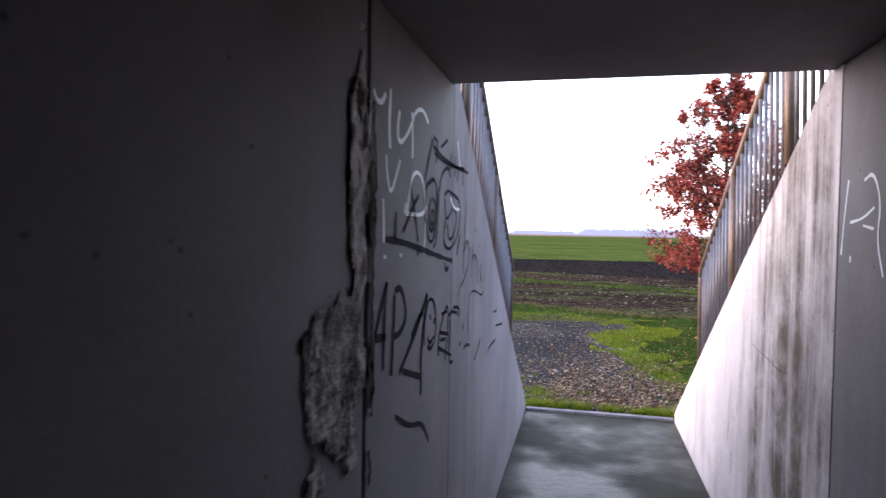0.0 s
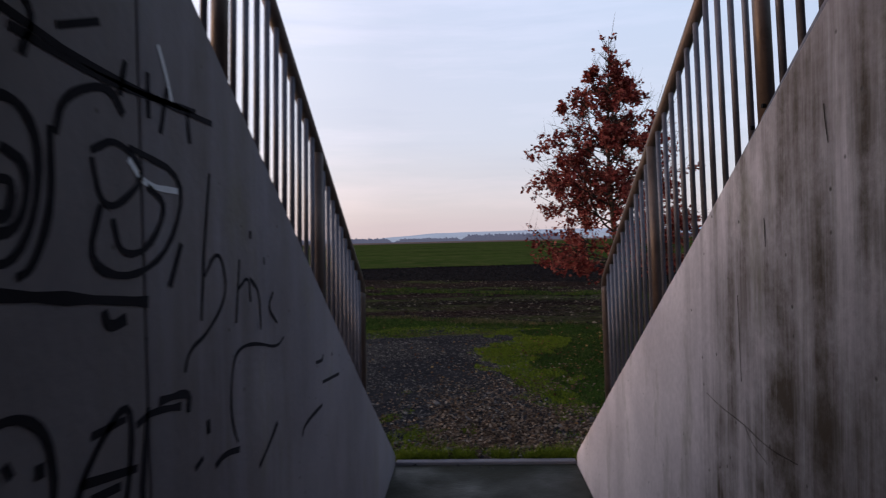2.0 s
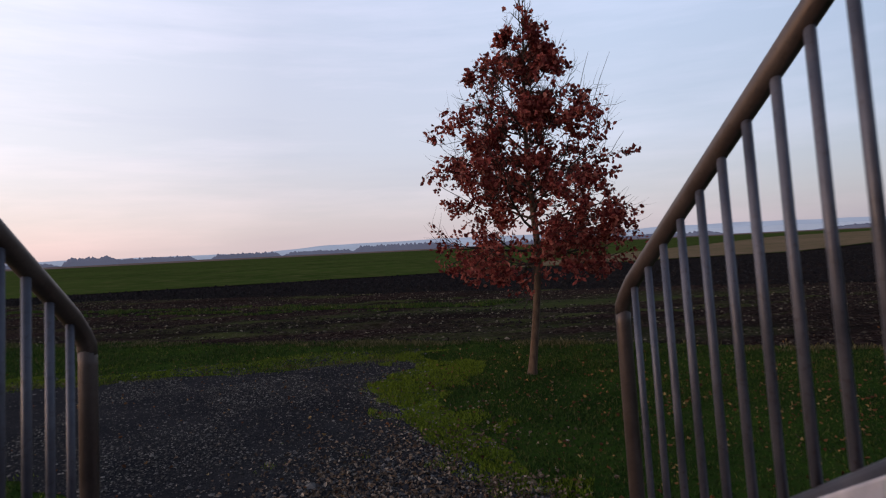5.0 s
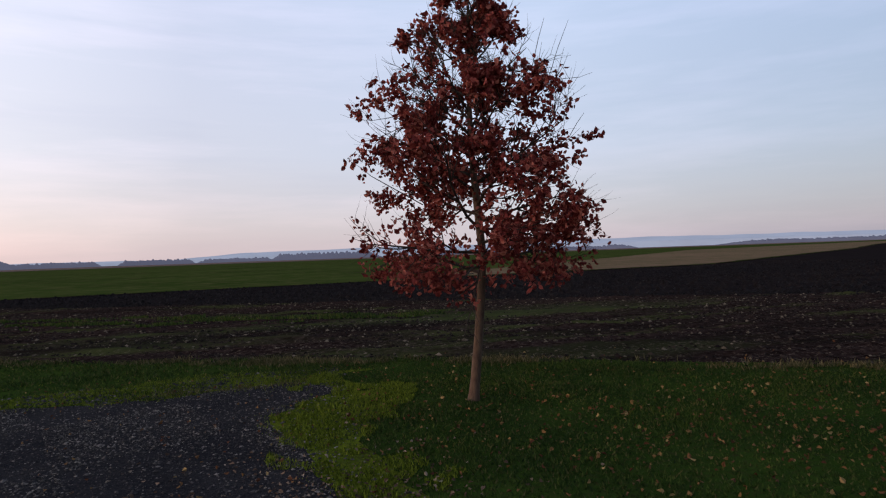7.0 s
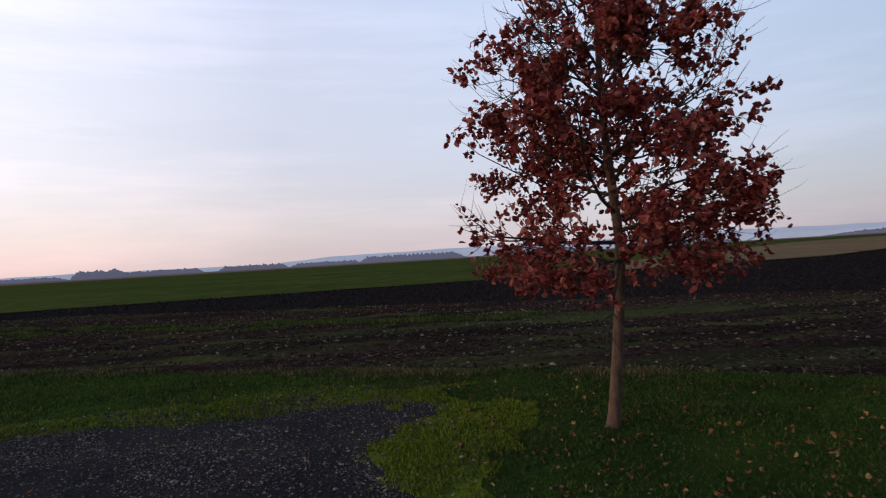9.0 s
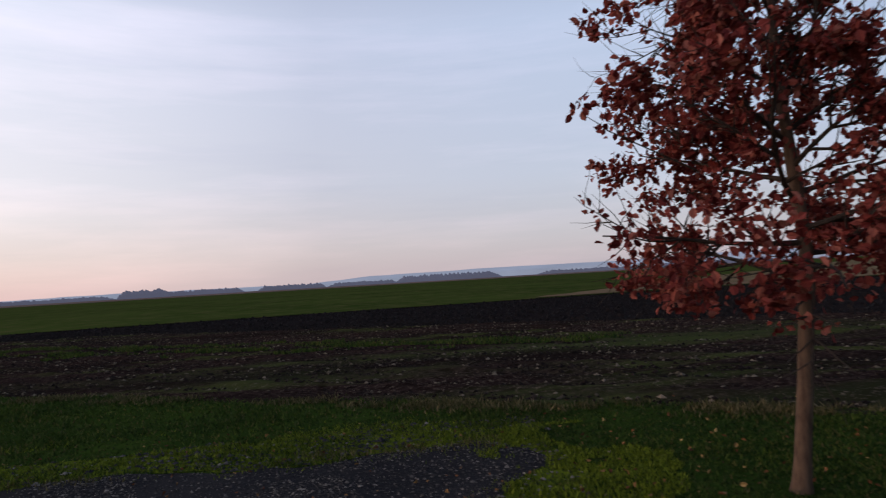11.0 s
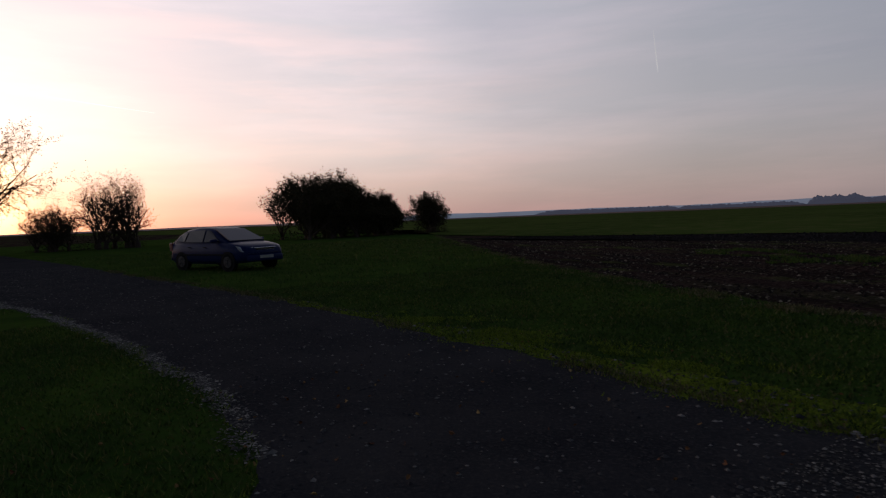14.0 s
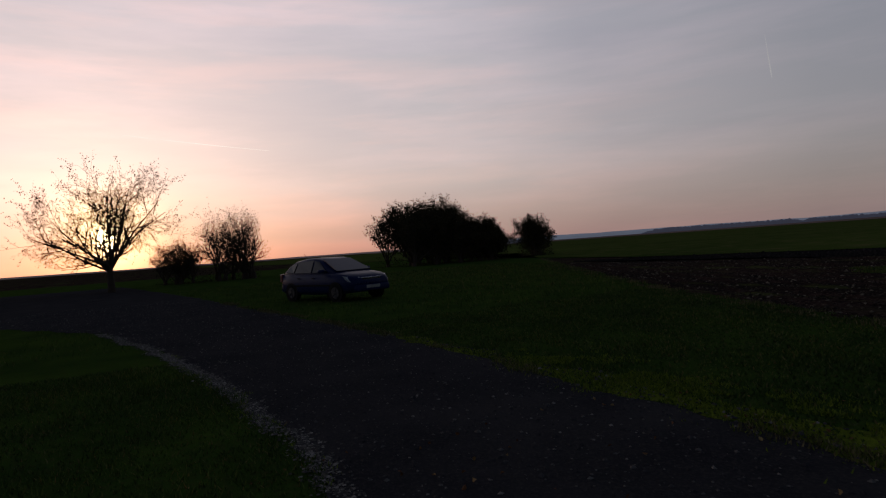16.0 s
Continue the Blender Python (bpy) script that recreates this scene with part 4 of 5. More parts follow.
def hatchback(x, y, rz):
    """A small five-door hatchback; it faces +x before it is turned."""
    car = empty("parked_car", 0, 0, 0)
    L, W = 4.05, 0.83
    # x along, sill height, shoulder height, half width
    secs = [(-2.02, 0.48, 0.78, 0.62), (-1.98, 0.34, 0.90, 0.72), (-1.80, 0.27, 0.96, 0.79), (-1.2, 0.24, 0.97, W), (0.0, 0.23, 0.95, W), (0.85, 0.24, 0.95, W), (1.15, 0.25, 0.94, 0.82), (1.6, 0.26, 0.88, 0.79), (1.86, 0.28, 0.80, 0.74), (1.99, 0.34, 0.71, 0.66), (2.03, 0.42, 0.62, 0.60)]
    bm = bmesh.new()
    loft(bm, [[(sx, -w * 0.93, lo), (sx, -w, lo + 0.16), (sx, -w, (lo + hi) / 2 + 0.05), (sx, -w * 0.955, hi - 0.03), (sx, -w * 0.84, hi + 0.01), (sx, -w * 0.4, hi + 0.035), (sx, w * 0.4, hi + 0.035), (sx, w * 0.84, hi + 0.01), (sx, w * 0.955, hi - 0.03), (sx, w, (lo + hi) / 2 + 0.05), (sx, w, lo + 0.16), (sx, w * 0.93, lo)] for sx, lo, hi, w in secs])
    body = part("body", bm, M_CARPAINT, car, "dark blue bodywork", True)
    # cabin: roof, and glass between the pillars
    cab = [(-1.95, 0.93, 0.97, 0.70, 0.64), (-1.62, 0.94, 1.28, 0.74, 0.56), (-1.25, 0.95, 1.42, 0.76, 0.57), (-0.55, 0.95, 1.50, 0.78, 0.58), (-0.05, 0.95, 1.485, 0.78, 0.58), (0.25, 0.94, 1.41, 0.77, 0.59), (1.22, 0.92, 0.945, 0.74, 0.70)]
    bm = bmesh.new()
    loft(bm, [[(sx, -w0, lo - 0.06), (sx, -w0, lo), (sx, -w1 - 0.03, hi - 0.05), (sx, -w1 + 0.06, hi), (sx, w1 - 0.06, hi), (sx, w1 + 0.03, hi - 0.05), (sx, w0, lo), (sx, w0, lo - 0.06)] for sx, lo, hi, w0, w1 in cab])
    part("roof", bm, M_CARPAINT, car, "", True)

    def pane(name, pts):
        bm = bmesh.new()
        c = sum((Vector(p) for p in pts), Vector()) / len(pts)
        f = bm.faces.new([bm.verts.new(p) for p in pts])
        f.normal_update()
        out = f.normal if f.normal.dot(c - Vector((-0.4, 0, 1.0))) > 0 else -f.normal
        bmesh.ops.translate(bm, verts=bm.verts[:], vec=out * 0.012)
        r = bmesh.ops.extrude_face_region(bm, geom=[f])
        bmesh.ops.translate(bm, verts=[g for g in r["geom"] if isinstance(g, bmesh.types.BMVert)], vec=out * -0.03)
        bmesh.ops.recalc_face_normals(bm, faces=bm.faces[:])
        return part(name, bm, M_CARGLASS, car, "dark glass")

    pane("windscreen", [(1.14, -0.66, 0.985), (1.14, 0.66, 0.985), (0.27, 0.53, 1.402), (0.27, -0.53, 1.402)])
    pane("rear_window", [(-1.89, -0.58, 1.03), (-1.89, 0.58, 1.03), (-1.64, 0.48, 1.262), (-1.64, -0.48, 1.262)])
    for s in (-1, 1):
        pane("side_window", [(0.78, s * 0.765, 1.0), (0.0, s * 0.79, 0.99), (-0.02, s * 0.62, 1.41), (0.22, s * 0.625, 1.36)])
        pane("side_window", [(-0.08, s * 0.79, 0.99), (-1.02, s * 0.785, 1.0), (-0.98, s * 0.62, 1.375), (-0.10, s * 0.62, 1.415)])
        pane("side_window", [(-1.10, s * 0.782, 1.01), (-1.58, s * 0.76, 1.04), (-1.44, s * 0.645, 1.25), (-1.06, s * 0.622, 1.355)])
        bm = bmesh.new()
        box(bm, 0.58, 0.74, min(s * 0.80, s * 1.0), max(s * 0.80, s * 1.0), 0.97, 1.09, 0.03)
        part("wing_mirror", bm, M_CARPAINT, car, "", True)
        for hx in (-0.62, 0.22):
            bm = bmesh.new()
            box(bm, hx - 0.22, hx - 0.06, min(s * 0.815, s * 0.85), max(s * 0.815, s * 0.85), 0.80, 0.83, 0.008)
            part("door_handle", bm, M_TRIM, car)
        bm = bmesh.new()
        box(bm, -1.1, 1.0, min(s * 0.82, s * 0.842), max(s * 0.82, s * 0.842), 0.52, 0.58, 0.008)
        part("rub_strip", bm, M_TRIM, car, "black side strip")
        bm = bmesh.new()
        loft(bm, [[(1.70, s * 0.42, 0.64), (1.62, s * 0.74, 0.66), (1.55, s * 0.76, 0.85), (1.70, s * 0.44, 0.85)], [(2.015, s * 0.40, 0.61), (1.88, s * 0.745, 0.64), (1.73, s * 0.775, 0.81), (1.95, s * 0.42, 0.775)]])
        part("headlight", bm, M_LAMP, car, "clear headlight")
        bm = bmesh.new()
        box(bm, -2.0, -1.84, min(s * 0.60, s * 0.78), max(s * 0.60, s * 0.78), 0.68, 0.98, 0.02)
        part("tail_light", bm, M_REDLAMP, car, "red tail light")
        for wx in (-1.23, 1.23):
            bm = bmesh.new()
            tube(bm, [(wx, s * 0.80, 0.31), (wx, s * 0.8335, 0.31)], [0.35, 0.35], 28)
            part("wheel_arch", bm, M_TRIM, car, "dark wheel arch")
            bm = bmesh.new()
            tube(bm, [(wx, s * 0.64, 0.30), (wx, s * 0.66, 0.30), (wx, s * 0.825, 0.30), (wx, s * 0.84, 0.30)], [0.27, 0.30, 0.30, 0.26], 28)
            tyre = part("wheel", bm, M_RUBBER, car, "black tyre", True)
            bm = bmesh.new()
            tube(bm, [(wx, s * 0.835, 0.30), (wx, s * 0.846, 0.30)], [0.195, 0.19], 24)
            for i in range(5):
                a = 2 * math.pi * i / 5
                tube(bm, [(wx, s * 0.848, 0.30), (wx + 0.18 * math.cos(a), s * 0.847, 0.30 + 0.18 * math.sin(a))], 0.022, 6)
            part("rim", bm, M_RIM, tyre, "grey wheel rim")
    bm = bmesh.new()
    box(bm, 1.90, 2.015, -0.36, 0.36, 0.63, 0.75, 0.03)
    grille = part("grille", bm, M_TRIM, car, "black grille with bright surround")
    bm = bmesh.new()
    box(bm, 1.96, 2.018, -0.38, 0.38, 0.745, 0.765, 0.006)
    part("grille_trim", bm, M_CHROME, grille)
    for i in range(9):
        bm = bmesh.new()
        yy = -0.3 + 0.075 * i
        box(bm, 2.0, 2.022, yy - 0.006, yy + 0.006, 0.64, 0.745)
        part("slat", bm, M_CHROME, grille)
    bm = bmesh.new()
    box(bm, 1.86, 2.07, -0.66, 0.66, 0.30, 0.52, 0.05)
    bumper = part("front_bumper", bm, M_CARPAINT, car, "", True)
    bm = bmesh.new()
    box(bm, 2.065, 2.078, -0.26, 0.26, 0.40, 0.50, 0.004)
    plate = part("number_plate", bm, M_PLATE, bumper, "white number plate")
    bm = bmesh.new()
    box(bm, -2.08, -1.88, -0.70, 0.70, 0.32, 0.56, 0.05)
    part("rear_bumper", bm, M_CARPAINT, car, "", True)
    bm = bmesh.new()
    tube(bm, [(-1.35, 0, 1.44), (-1.62, 0, 1.68)], [0.006, 0.003], 6)
    part("aerial", bm, M_TRIM, car)
    car.matrix_basis = pose(x, y, 0.01, 0, 0, rz) @ Matrix.Diagonal((0.95, 0.95, 0.87, 1))
    return tagged(car, "small dark blue hatchback parked on the grass verge", "car")


hatchback(-21.4, 13.5, 19.0)


# ---- distance ----
def ridge(name, yaw0, yaw1, dist, low, high, mat, label, freq, seed, thick=60.0):
    """A long hill or wood with a real back, seen far off."""
    n = int(abs(yaw1 - yaw0) * (14 if thick < 100 else 2.2)) + 2
    verts, faces = [], []
    for i in range(n):
        f = i / (n - 1)
        a = radians(yaw0 + (yaw1 - yaw0) * f)
        h = (low + (high - low) * (0.5 + 0.5 * noise.noise((f * freq, seed, 0)) + 0.22 * noise.noise((f * freq * 6, seed, 4)) + (0.7 * noise.noise((f * n * 0.37, seed, 8)) if thick < 100 else 0.0))) * min(1.0, 9 * f + 0.03, 9 * (1 - f) + 0.03)
        for d, z in ((dist, -1.0), (dist, h * 0.55), (dist + thick * 0.3, h), (dist + thick, -1.0)):
            verts.append((-d * math.sin(a), d * math.cos(a), z))
    for i in range(n - 1):
        for j in range(3):
            k = 4 * i + j
            faces.append((k, k + 4, k + 5, k + 1))
    return tagged(raw(name, verts, faces, mat), label, "hills", kind="structure")


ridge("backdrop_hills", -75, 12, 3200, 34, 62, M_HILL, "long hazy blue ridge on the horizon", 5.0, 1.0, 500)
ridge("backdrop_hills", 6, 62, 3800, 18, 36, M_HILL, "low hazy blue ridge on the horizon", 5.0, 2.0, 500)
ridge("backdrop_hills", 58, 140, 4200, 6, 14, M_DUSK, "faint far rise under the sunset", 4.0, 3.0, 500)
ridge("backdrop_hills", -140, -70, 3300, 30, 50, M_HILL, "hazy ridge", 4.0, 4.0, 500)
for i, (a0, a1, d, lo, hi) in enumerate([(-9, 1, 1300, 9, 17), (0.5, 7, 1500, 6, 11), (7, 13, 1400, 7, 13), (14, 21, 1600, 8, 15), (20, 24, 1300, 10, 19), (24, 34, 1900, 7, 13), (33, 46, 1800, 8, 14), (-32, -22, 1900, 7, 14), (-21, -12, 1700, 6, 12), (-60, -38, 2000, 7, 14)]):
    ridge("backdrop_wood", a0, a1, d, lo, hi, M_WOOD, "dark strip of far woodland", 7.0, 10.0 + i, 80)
tagged(sheet("far_field", [(-2600, 900), (-900, 332), (-300, 392), (60, 472), (300, 562), (900, 622), (2600, 1500), (2600, 2600), (-2600, 2600)], 0.02, M_PALE, 60, 4.0), "pale bare farmland in the distance", "field")

# sunlight on the trails is put in as emission, stronger near the sun
M_TRAIL = far_glow("vapour_trail", (0.95, 0.93, 0.95), 1.15)
M_TRAIL_SUN = far_glow("sunlit_vapour_trail", (1.0, 0.85, 0.75), 3.2)


def trail(yaw0, el0, yaw1, el1, width, mat):
    """A vapour trail high in the sky, a thin tapering thread."""
    p = []
    for f in (0.0, 0.3, 0.6, 0.85, 1.0):
        a, e = radians(yaw0 + (yaw1 - yaw0) * f), radians(el0 + (el1 - el0) * f)
        p.append((-4000 * math.sin(a) * math.cos(e), 4000 * math.cos(a) * math.cos(e), 4000 * math.sin(e)))
    bm = bmesh.new()
    tube(bm, p, [width * k for k in (0.2, 0.5, 0.8, 1.0, 0.3)], 6)
    tagged(link("backdrop_vapour_trail", bm, mat), "thin pale vapour trail in the evening sky", "sky", kind="structure")


trail(35.3, 15.0, 35.0, 11.6, 3.5, M_TRAIL)
trail(78.4, 9.6, 90.1, 11.0, 3.5, M_TRAIL_SUN)


# ---- small ground cover ----
rs = np.random.RandomState(21)


def blades(name, poly, holes, bounds, count, h, label, avoid_bank=True):
    """Single grass blades, thick in clumps."""
    x0, x1, y0, y1 = bounds
    xs, ys = rs.uniform(x0, x1, count), rs.uniform(y0, y1, count)
    ok = inside(poly, xs, ys)
    for hole in holes:
        ok &= ~inside(hole, xs, ys)
    if avoid_bank:
        ok &= ys > 5.75
    dens = np.sin(xs * 2.1 + 1.3 * np.sin(ys * 1.7)) * np.sin(ys * 2.6 + xs) * 0.5 + 0.5
    ok &= rs.rand(count) < 0.45 + 0.55 * dens
    xs, ys = xs[ok], ys[ok]
    n = len(xs)
    a = rs.uniform(0, 2 * np.pi, n)
    hh = h * rs.uniform(0.4, 1.3, n) * (0.6 + 0.6 * dens[ok])
    wd = 0.0045 + 0.003 * rs.rand(n) + 0.0009 * np.maximum(0, ys - 8)
    lx, ly = rs.normal(0, 0.5, n) * hh, rs.normal(0, 0.5, n) * hh
    z = np.zeros(n)
    v = np.stack([np.stack([xs - np.cos(a) * wd, ys - np.sin(a) * wd, z], 1), np.stack([xs + np.cos(a) * wd, ys + np.sin(a) * wd, z], 1), np.stack([xs + lx, ys + ly, hh], 1)], 1).reshape(-1, 3)
    f = np.arange(3 * n).reshape(-1, 3)
    return tagged(raw(name, v.tolist(), f.tolist(), M_BLADE), label, "grass", kind="stuff")


gr2 = ragged(GRAVEL, 0.12, 0.17)
blades("grass", GRASS, [gr2], (0.2, 8.0, 5.7, 13.0), 130000, 0.029, "short green grass blades under the oak")
blades("grass", GRASS, [gr2], (-14, 1.0, 11.3, 19.0), 130000, 0.036, "green grass blades between track and field")
blades("grass", GRASS, [gr2], (-12, -0.6, 5.8, 9.2), 60000, 0.042, "short dark grass blades beside the track")
blades("grass", GRASS, [gr2], (-40, -14, 2, 30.0), 60000, 0.08, "rough grass blades round the parked car")


def lumps(name, xs, ys, z, size, mat, label, category, flat=0.6):
    """Irregular eight-sided stones or clods, one mesh."""
    n = len(xs)
    s = size[:, None] if hasattr(size, "shape") else np.full((n, 1), size)
    base = np.array([(1, 0, 0), (0, 1, 0), (-1, 0, 0), (0, -1, 0), (0, 0, 1), (0, 0, -0.5)], float)
    ang = rs.uniform(0, 2 * np.pi, n)
    jit = rs.uniform(0.6, 1.3, (n, 6, 1))
    v = base[None] * jit * s[:, None, :]
    v[:, :, 2] *= flat
    c, q = np.cos(ang)[:, None], np.sin(ang)[:, None]
    vx, vy = v[:, :, 0] * c - v[:, :, 1] * q, v[:, :, 0] * q + v[:, :, 1] * c
    out = np.stack([vx + xs[:, None], vy + ys[:, None], v[:, :, 2] + z], 2).reshape(-1, 3)
    tri = np.array([(0, 1, 4), (1, 2, 4), (2, 3, 4), (3, 0, 4), (1, 0, 5), (2, 1, 5), (3, 2, 5), (0, 3, 5)])
    f = (tri[None] + 6 * np.arange(n)[:, None, None]).reshape(-1, 3)
    return tagged(raw(name, out.tolist(), f.tolist(), mat), label, category, kind="stuff")


def scatter(poly, bounds, count, holes=()):
    x0, x1, y0, y1 = bounds
    xs, ys = rs.uniform(x0, x1, count), rs.uniform(y0, y1, count)
    ok = inside(poly, xs, ys)
    for hole in holes:
        ok &= ~inside(hole, xs, ys)
    return xs[ok], ys[ok]


def noise_field(xs, ys):
    """Smooth noise at each of the points."""
    return np.array([noise.noise((float(a) * 1.7, float(b) * 1.7, 0.3)) + 0.5 * noise.noise((float(a) * 4.6, float(b) * 4.6, 2.3)) for a, b in zip(xs, ys)])


def moss_blades(name, xs, ys, h, label, mat=None, wide=0.006, z0=0.006):
    """Short single blades at the given points, one mesh."""
    n = len(xs)
    a, hh = rs.uniform(0, 2 * np.pi, n), h * rs.uniform(0.4, 1.2, n)
    z = np.full(n, z0)
    v = np.stack([np.stack([xs - np.cos(a) * wide, ys - np.sin(a) * wide, z], 1), np.stack([xs + np.cos(a) * wide, ys + np.sin(a) * wide, z], 1), np.stack([xs + rs.normal(0, 0.4, n) * hh, ys + rs.normal(0, 0.4, n) * hh, z + hh], 1)], 1).reshape(-1, 3)
    return tagged(raw(name, v.tolist(), np.arange(3 * n).reshape(-1, 3).tolist(), mat or M_MOSSBLADE), label, "moss", kind="stuff")


xs, ys = scatter(ragged(GRAVEL, 0.12, 0.3), (-30, 1.4, 4.0, 11.95), 130000)
keep = rs.rand(len(xs)) < np.where(xs > -2.0, 1.0, 0.45)
xs, ys = xs[keep], ys[keep]
lumps("gravel", xs, ys, 0.010, rs.gamma(2.0, 0.0030, len(xs)) + 0.003, M_STONE, "loose grey gravel stones on the track", "gravel")
xs, ys = scatter([(-0.5, 5.64), (0.9, 5.64), (1.2, 6.8), (0.5, 7.8), (-0.7, 7.2)], (-1, 1.4, 5.6, 8), 9000)
lumps("gravel", xs, ys, 0.012, rs.gamma(2.0, 0.0045, len(xs)) + 0.004, M_STONE, "pale loose gravel in front of the underpass", "gravel")
xs, ys = scatter(FIELD, (-30, 26, 6, 31), 230000)
row = np.sin((xs * 0.5 + ys * 0.866) * 2 * np.pi / 0.75)
ok = rs.rand(len(xs)) < 0.35 + 0.5 * (row > 0.1)
lumps("clods", xs[ok], ys[ok], -0.01, np.minimum(rs.gamma(2.0, 0.009, ok.sum()) + 0.010, 0.05), M_CLOD, "brown soil clods and straw of the worked field", "soil")
xs, ys = scatter(BLACK, (-30, 40, 10, 45), 42000)
lumps("clods", xs, ys, -0.02, np.minimum(rs.gamma(2.0, 0.028, len(xs)) + 0.02, 0.14), M_BLACKCLOD, "black clods of the ploughed strip", "soil")

near_edge = [(-32, 31.2), (-20, 31.4), (-10.4, 30.0), (-6.6, 27.9), (2.1, 24.4), (5.5, 22.4), (16, 17.1), (30, 9.2), (30, 11.5), (16, 19.2), (5.5, 24.4), (2.1, 26.6), (-6.6, 30.2), (-10.4, 32.4), (-20, 34), (-32, 32.5)]
xs, ys = scatter(ragged(near_edge, 0.6, 0.5), (-32, 30, 9, 35), 130000)
lumps("clods", xs, ys, -0.03, np.minimum(rs.gamma(2.0, 0.020, len(xs)) + 0.02, 0.11), M_BLACKCLOD, "dark clods along the ploughed strip's edge", "soil")

# fallen leaves, thickest on the open grass beyond the oak
n = 1350
lx, ly = rs.normal(4.0, 1.5, n), rs.normal(7.9, 1.3, n)
lx[:330], ly[:330] = rs.normal(1.6, 1.4, 330), rs.normal(9.6, 1.3, 330)
ok = (ly > 5.8) & ((lx > 1.0) | (rs.rand(n) < 0.4))
tagged(leaf_cloud("fallen_leaves", list(zip(lx[ok], ly[ok], rs.uniform(0.02, 0.05, ok.sum()))), 0.035, M_FALLEN, None, "", rs, 0.6, 0.6), "scattered yellow and brown fallen leaves on the grass", "leaves", kind="stuff")

# stones strewn into the moss, and moss tufts along the slab's end
xs, ys = scatter(ragged(MOSS, 0.2, 0.2), (-1.2, 1.6, 6, 12.2), 9000)
ok = rs.rand(len(xs)) < 0.4
lumps("gravel", xs[ok], ys[ok], 0.012, rs.gamma(2.0, 0.0030, ok.sum()) + 0.005, M_PALESTONE, "grey stones strewn into the moss", "gravel")
tuft = blades("grass_tufts", ragged([(-0.6, 5.68), (0.95, 5.68), (1.2, 6.1), (0.5, 5.9), (0.1, 5.8), (-0.1, 6.0), (-0.7, 6.3)], 0.1, 0.1), [], (-0.9, 1.3, 5.6, 6.5), 9000, 0.07, "moss and grass tufts along the end of the floor slab", False)
tuft.data.materials[0] = M_MOSSBLADE
mossy = blades("moss_tufts", ragged(MOSS, 0.15, 0.2), [], (-1.2, 1.6, 6.2, 12.2), 26000, 0.02, "low bright moss along the gravel")
mossy.data.materials[0] = M_MOSSBLADE
xs, ys = scatter(ragged(STRIP, 0.2, 0.3), (-12, 1.4, 11.2, 12.9), 16000)
ok = rs.rand(len(xs)) < np.where(xs > -2.5, 0.7, 0.25)
lumps("gravel", xs[ok], ys[ok], 0.012, rs.gamma(2.0, 0.0045, ok.sum()) + 0.004, M_STONE, "grey stones along the mossy edge", "gravel")
edge = blades("moss_tufts", ragged(STRIP, 0.15, 0.3), [], (-12.2, 1.4, 11.2, 12.9), 40000, 0.022, "low bright moss on the track's far edge")
edge.data.materials[0] = M_MOSSBLADE
xs, ys = scatter(ragged(GRAVEL, 0.2, 0.15), (-3.0, 1.2, 5.7, 11.8), 46000)
ok = rs.rand(len(xs)) < 0.25 + 0.75 * (np.sin(xs * 2.3 + ys) * np.sin(ys * 1.9 - xs) > 0.0)
lumps("gravel", xs[ok], ys[ok], 0.014, rs.gamma(2.0, 0.0020, ok.sum()) + 0.003, M_PALESTONE, "coarser pale stones lying on the track", "gravel")
wisp = ragged(GRAVEL, 0.12, 0.45)
xs, ys = rs.uniform(-13, 1.3, 60000), rs.uniform(5.8, 12.1, 60000)
inner = inside(wisp, xs, ys) ^ inside(gr2, xs, ys)
xs, ys = xs[inner], ys[inner]
ang = rs.uniform(0, 2 * np.pi, len(xs))
tall = rs.uniform(0.01, 0.04, len(xs))
v = np.stack([np.stack([xs - 0.006 * np.cos(ang), ys - 0.006 * np.sin(ang), 0 * xs + 0.008], 1), np.stack([xs + 0.006 * np.cos(ang), ys + 0.006 * np.sin(ang), 0 * xs + 0.008], 1), np.stack([xs + rs.normal(0, 0.012, len(xs)), ys + rs.normal(0, 0.012, len(xs)), tall], 1)], 1).reshape(-1, 3)
tagged(raw("grass_tufts", v.tolist(), np.arange(3 * len(xs)).reshape(-1, 3).tolist(), M_MOSSBLADE), "moss and grass creeping over the gravel's edge", "grass", kind="stuff")

# leaf litter on the gravel, thickest where the wind leaves it at the slab's end
n = 9000
ly = 5.7 + rs.gamma(1.5, 0.62, n)
lx = rs.uniform(-0.75, 1.15, n) + 0.16 * (ly - 5.7) * rs.normal(size=n)
ok = (ly < 11.6) & (noise_field(lx, ly) > -0.35) & ((lx > -0.35) | (rs.rand(n) < 0.35))
M_LITTER = per_piece("leaf_litter", [(0, (0.06, 0.04, 0.028)), (0.5, (0.16, 0.11, 0.075)), (0.85, (0.27, 0.20, 0.14)), (1, (0.42, 0.35, 0.27))], 0.9)
tagged(leaf_cloud("leaf_litter", list(zip(lx[ok], ly[ok], rs.uniform(0.014, 0.032, ok.sum()))), 0.030, M_LITTER, None, "", rs, 0.6, 0.4), "pale brown leaf litter strewn over the gravel", "leaves", kind="stuff")
n = 420
lx, ly = rs.uniform(-6.5, 1.6, n), rs.uniform(6.0, 12.6, n)
tagged(leaf_cloud("fallen_leaves", list(zip(lx, ly, rs.uniform(0.02, 0.04, n))), 0.032, M_FALLEN, None, "", rs, 0.6, 0.5), "single brown leaves on the gravel track", "leaves", kind="stuff")

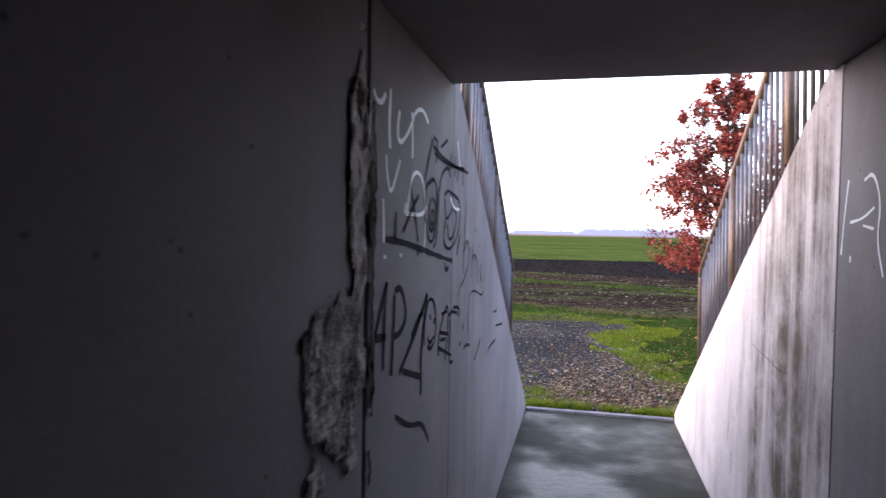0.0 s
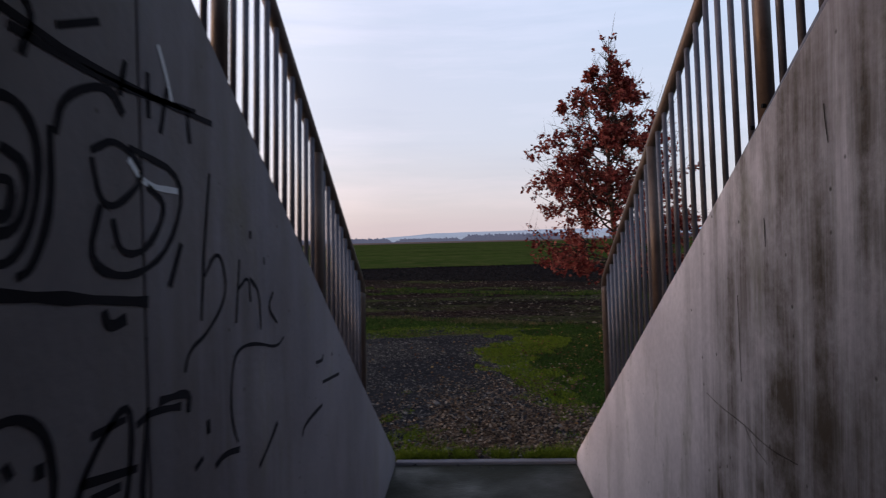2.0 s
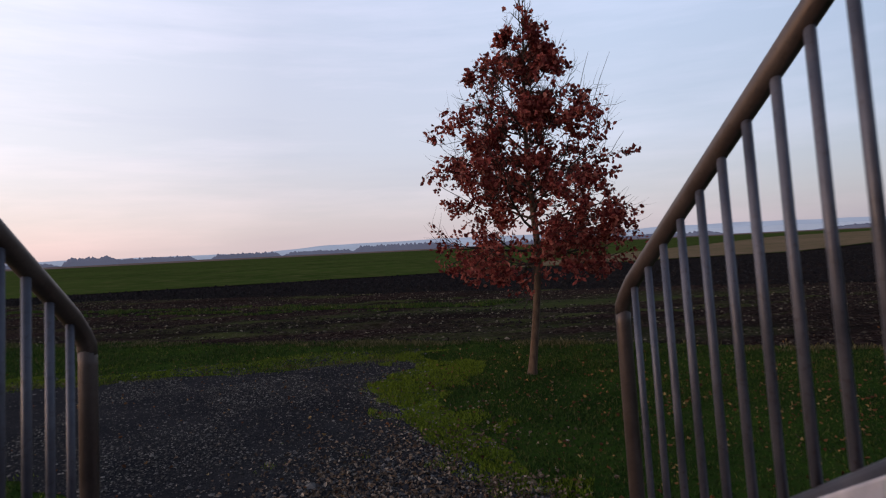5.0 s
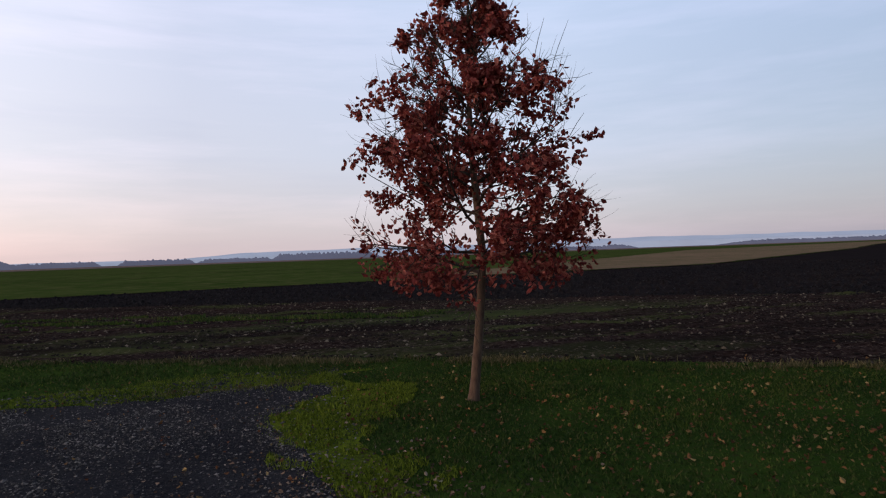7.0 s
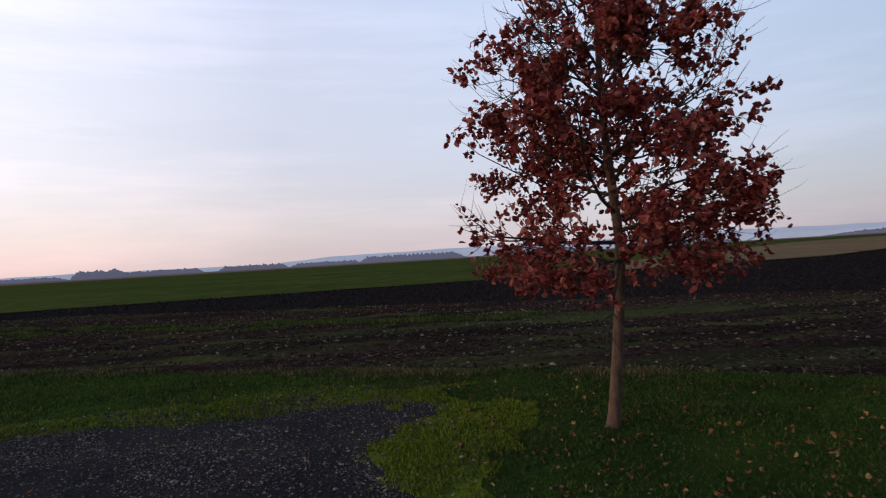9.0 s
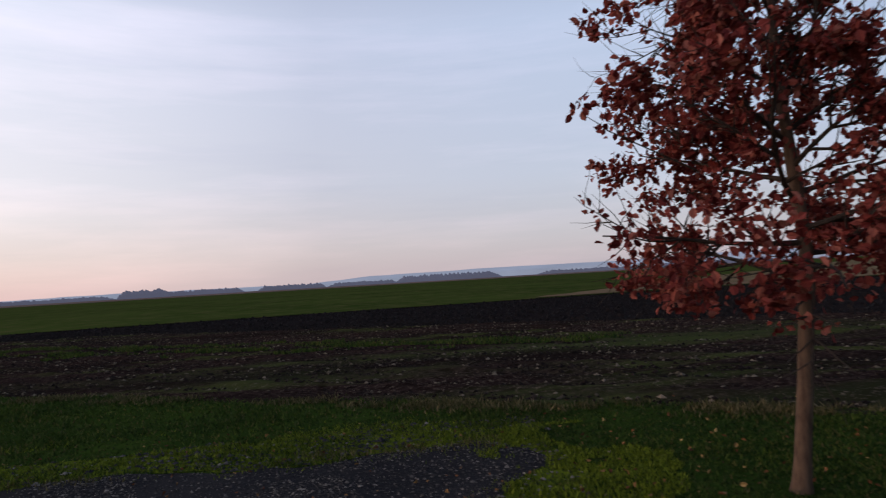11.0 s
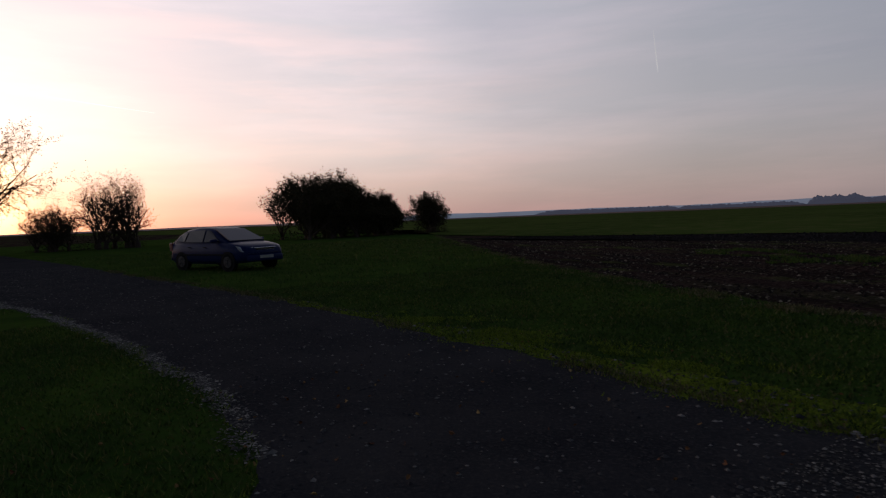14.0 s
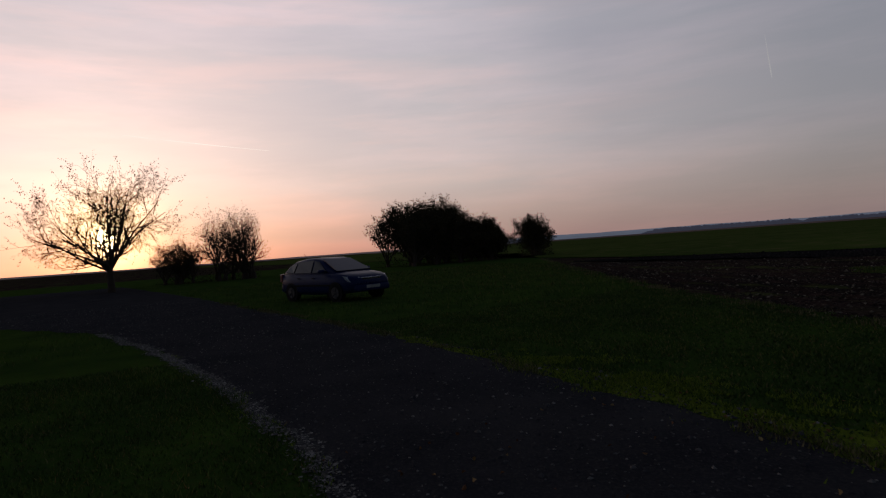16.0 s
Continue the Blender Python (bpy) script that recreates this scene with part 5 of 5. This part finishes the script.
# moss over the gravel left of the litter, in patches
n = 24000
lx, ly = rs.uniform(-0.75, 0.1, n), 5.68 + rs.gamma(1.3, 0.45, n)
ok = noise_field(lx * 1.6, ly * 1.6) > -0.05 + 0.25 * (ly - 5.9)
moss_blades("moss_tufts", lx[ok], ly[ok], 0.024, "mossy patches on the gravel near the slab")
n = 60000
lx, ly = rs.uniform(0.1, 2.2, n), rs.uniform(6.2, 12.2, n)
ok = noise_field(lx * 0.8, ly * 0.8) - 0.9 * np.abs(lx - 0.85) > -0.25
moss_blades("moss_tufts", lx[ok], ly[ok], 0.03, "bright yellow-green moss between gravel and grass")
n = 26000
lx, ly = rs.uniform(-9, 0.8, n), rs.normal(12.15, 0.28, n)
ok = noise_field(lx * 0.7, ly * 1.4) > 0.02
moss_blades("moss_tufts", lx[ok], ly[ok], 0.03, "yellow-green moss patches on the verge")

# regrowth between the rows of the worked field
xs, ys = scatter(ragged(REGROWTH, 0.25, 0.9), (-13, 6, 17, 28), 90000)
ok = noise_field(xs * 0.35 - ys * 0.12, (xs * 0.45 + ys * 0.89) * 1.1) > 0.02
moss_blades("regrowth", xs[ok], ys[ok], 0.07, "green regrowth along rows of the worked soil", M_BLADE, 0.02, 0.0)

# worn sandy fringe of the track, pale grit that thins out to both sides
fringe = [Vector(p) for p in ((-18, 7.2), (-13.8, 8.15), (-9.5, 8.78), (-7.3, 8.98), (-5.8, 8.9), (-4.9, 8.75))]
pick = rs.choice(5, 13000, p=[0.36, 0.36, 0.17, 0.08, 0.03])
f = rs.rand(13000)
base = np.array([fringe[i].lerp(fringe[i + 1], t)[:] for i, t in zip(pick, f)])
xs, ys = base[:, 0], base[:, 1] + rs.normal(0, 0.055, 13000) + 0.12 * noise_field(base[:, 0] * 1.3, base[:, 1])
lumps("sandy_grit", xs, ys, 0.010, rs.gamma(2.0, 0.003, len(xs)) + 0.005, M_PALESTONE, "pale worn grit along the edge of the track", "gravel", 0.35)

# dry pale grass along the edge of the field and the far side of the track
M_STRAW = per_piece("dry_grass", [(0, (0.05, 0.058, 0.018)), (0.6, (0.10, 0.088, 0.038)), (1, (0.22, 0.18, 0.09))], 0.9)
verge = [Vector(p) for p in ((-41, 35.2), (-26, 26.2), (-14.7, 19.8), (-9.5, 17.3), (-6, 15.9), (-3.9, 15.1), (-1.1, 13.9), (0.3, 13.2), (2.5, 12.3), (3.8, 11.5), (6.5, 9.8), (10, 7.7))]
spot = [verge[i].lerp(verge[i + 1], t) for i, t in zip(rs.randint(0, 11, 20000), rs.rand(20000))]
lx, ly = np.array([p.x for p in spot]), np.array([p.y for p in spot]) + rs.normal(0.05, 0.16, 20000)
ok = noise_field(lx * 0.8, ly * 1.2) > 0.1
moss_blades("dry_grass", lx[ok], ly[ok], 0.065, "dry straw-coloured grass along the field's edge", M_STRAW, 0.010, 0.0)
lx = rs.uniform(-26, 0.5, 16000)
ly = np.interp(lx, [-30, -20.4, -13.5, -7.4, -3.2, 0.5], [10.2, 10.9, 11.5, 11.6, 11.5, 11.7]) + rs.normal(0.05, 0.10, 16000)
ok = noise_field(lx * 0.6, ly) > -0.05
moss_blades("dry_grass", lx[ok], ly[ok], 0.045, "dry yellowish grass along the track's far edge", M_STRAW, 0.007, 0.0)

# grass tufts that overhang the end of the floor slab
n = 7000
lx, ly = rs.uniform(XL, XR, n), 5.67 + np.abs(rs.normal(0, 0.07, n))
ok = noise_field(lx * 2.5, ly) > -0.15
moss_blades("grass_tufts", lx[ok], ly[ok], 0.075, "green grass tufts along the end of the floor slab", M_MOSSBLADE, 0.004, 0.0)
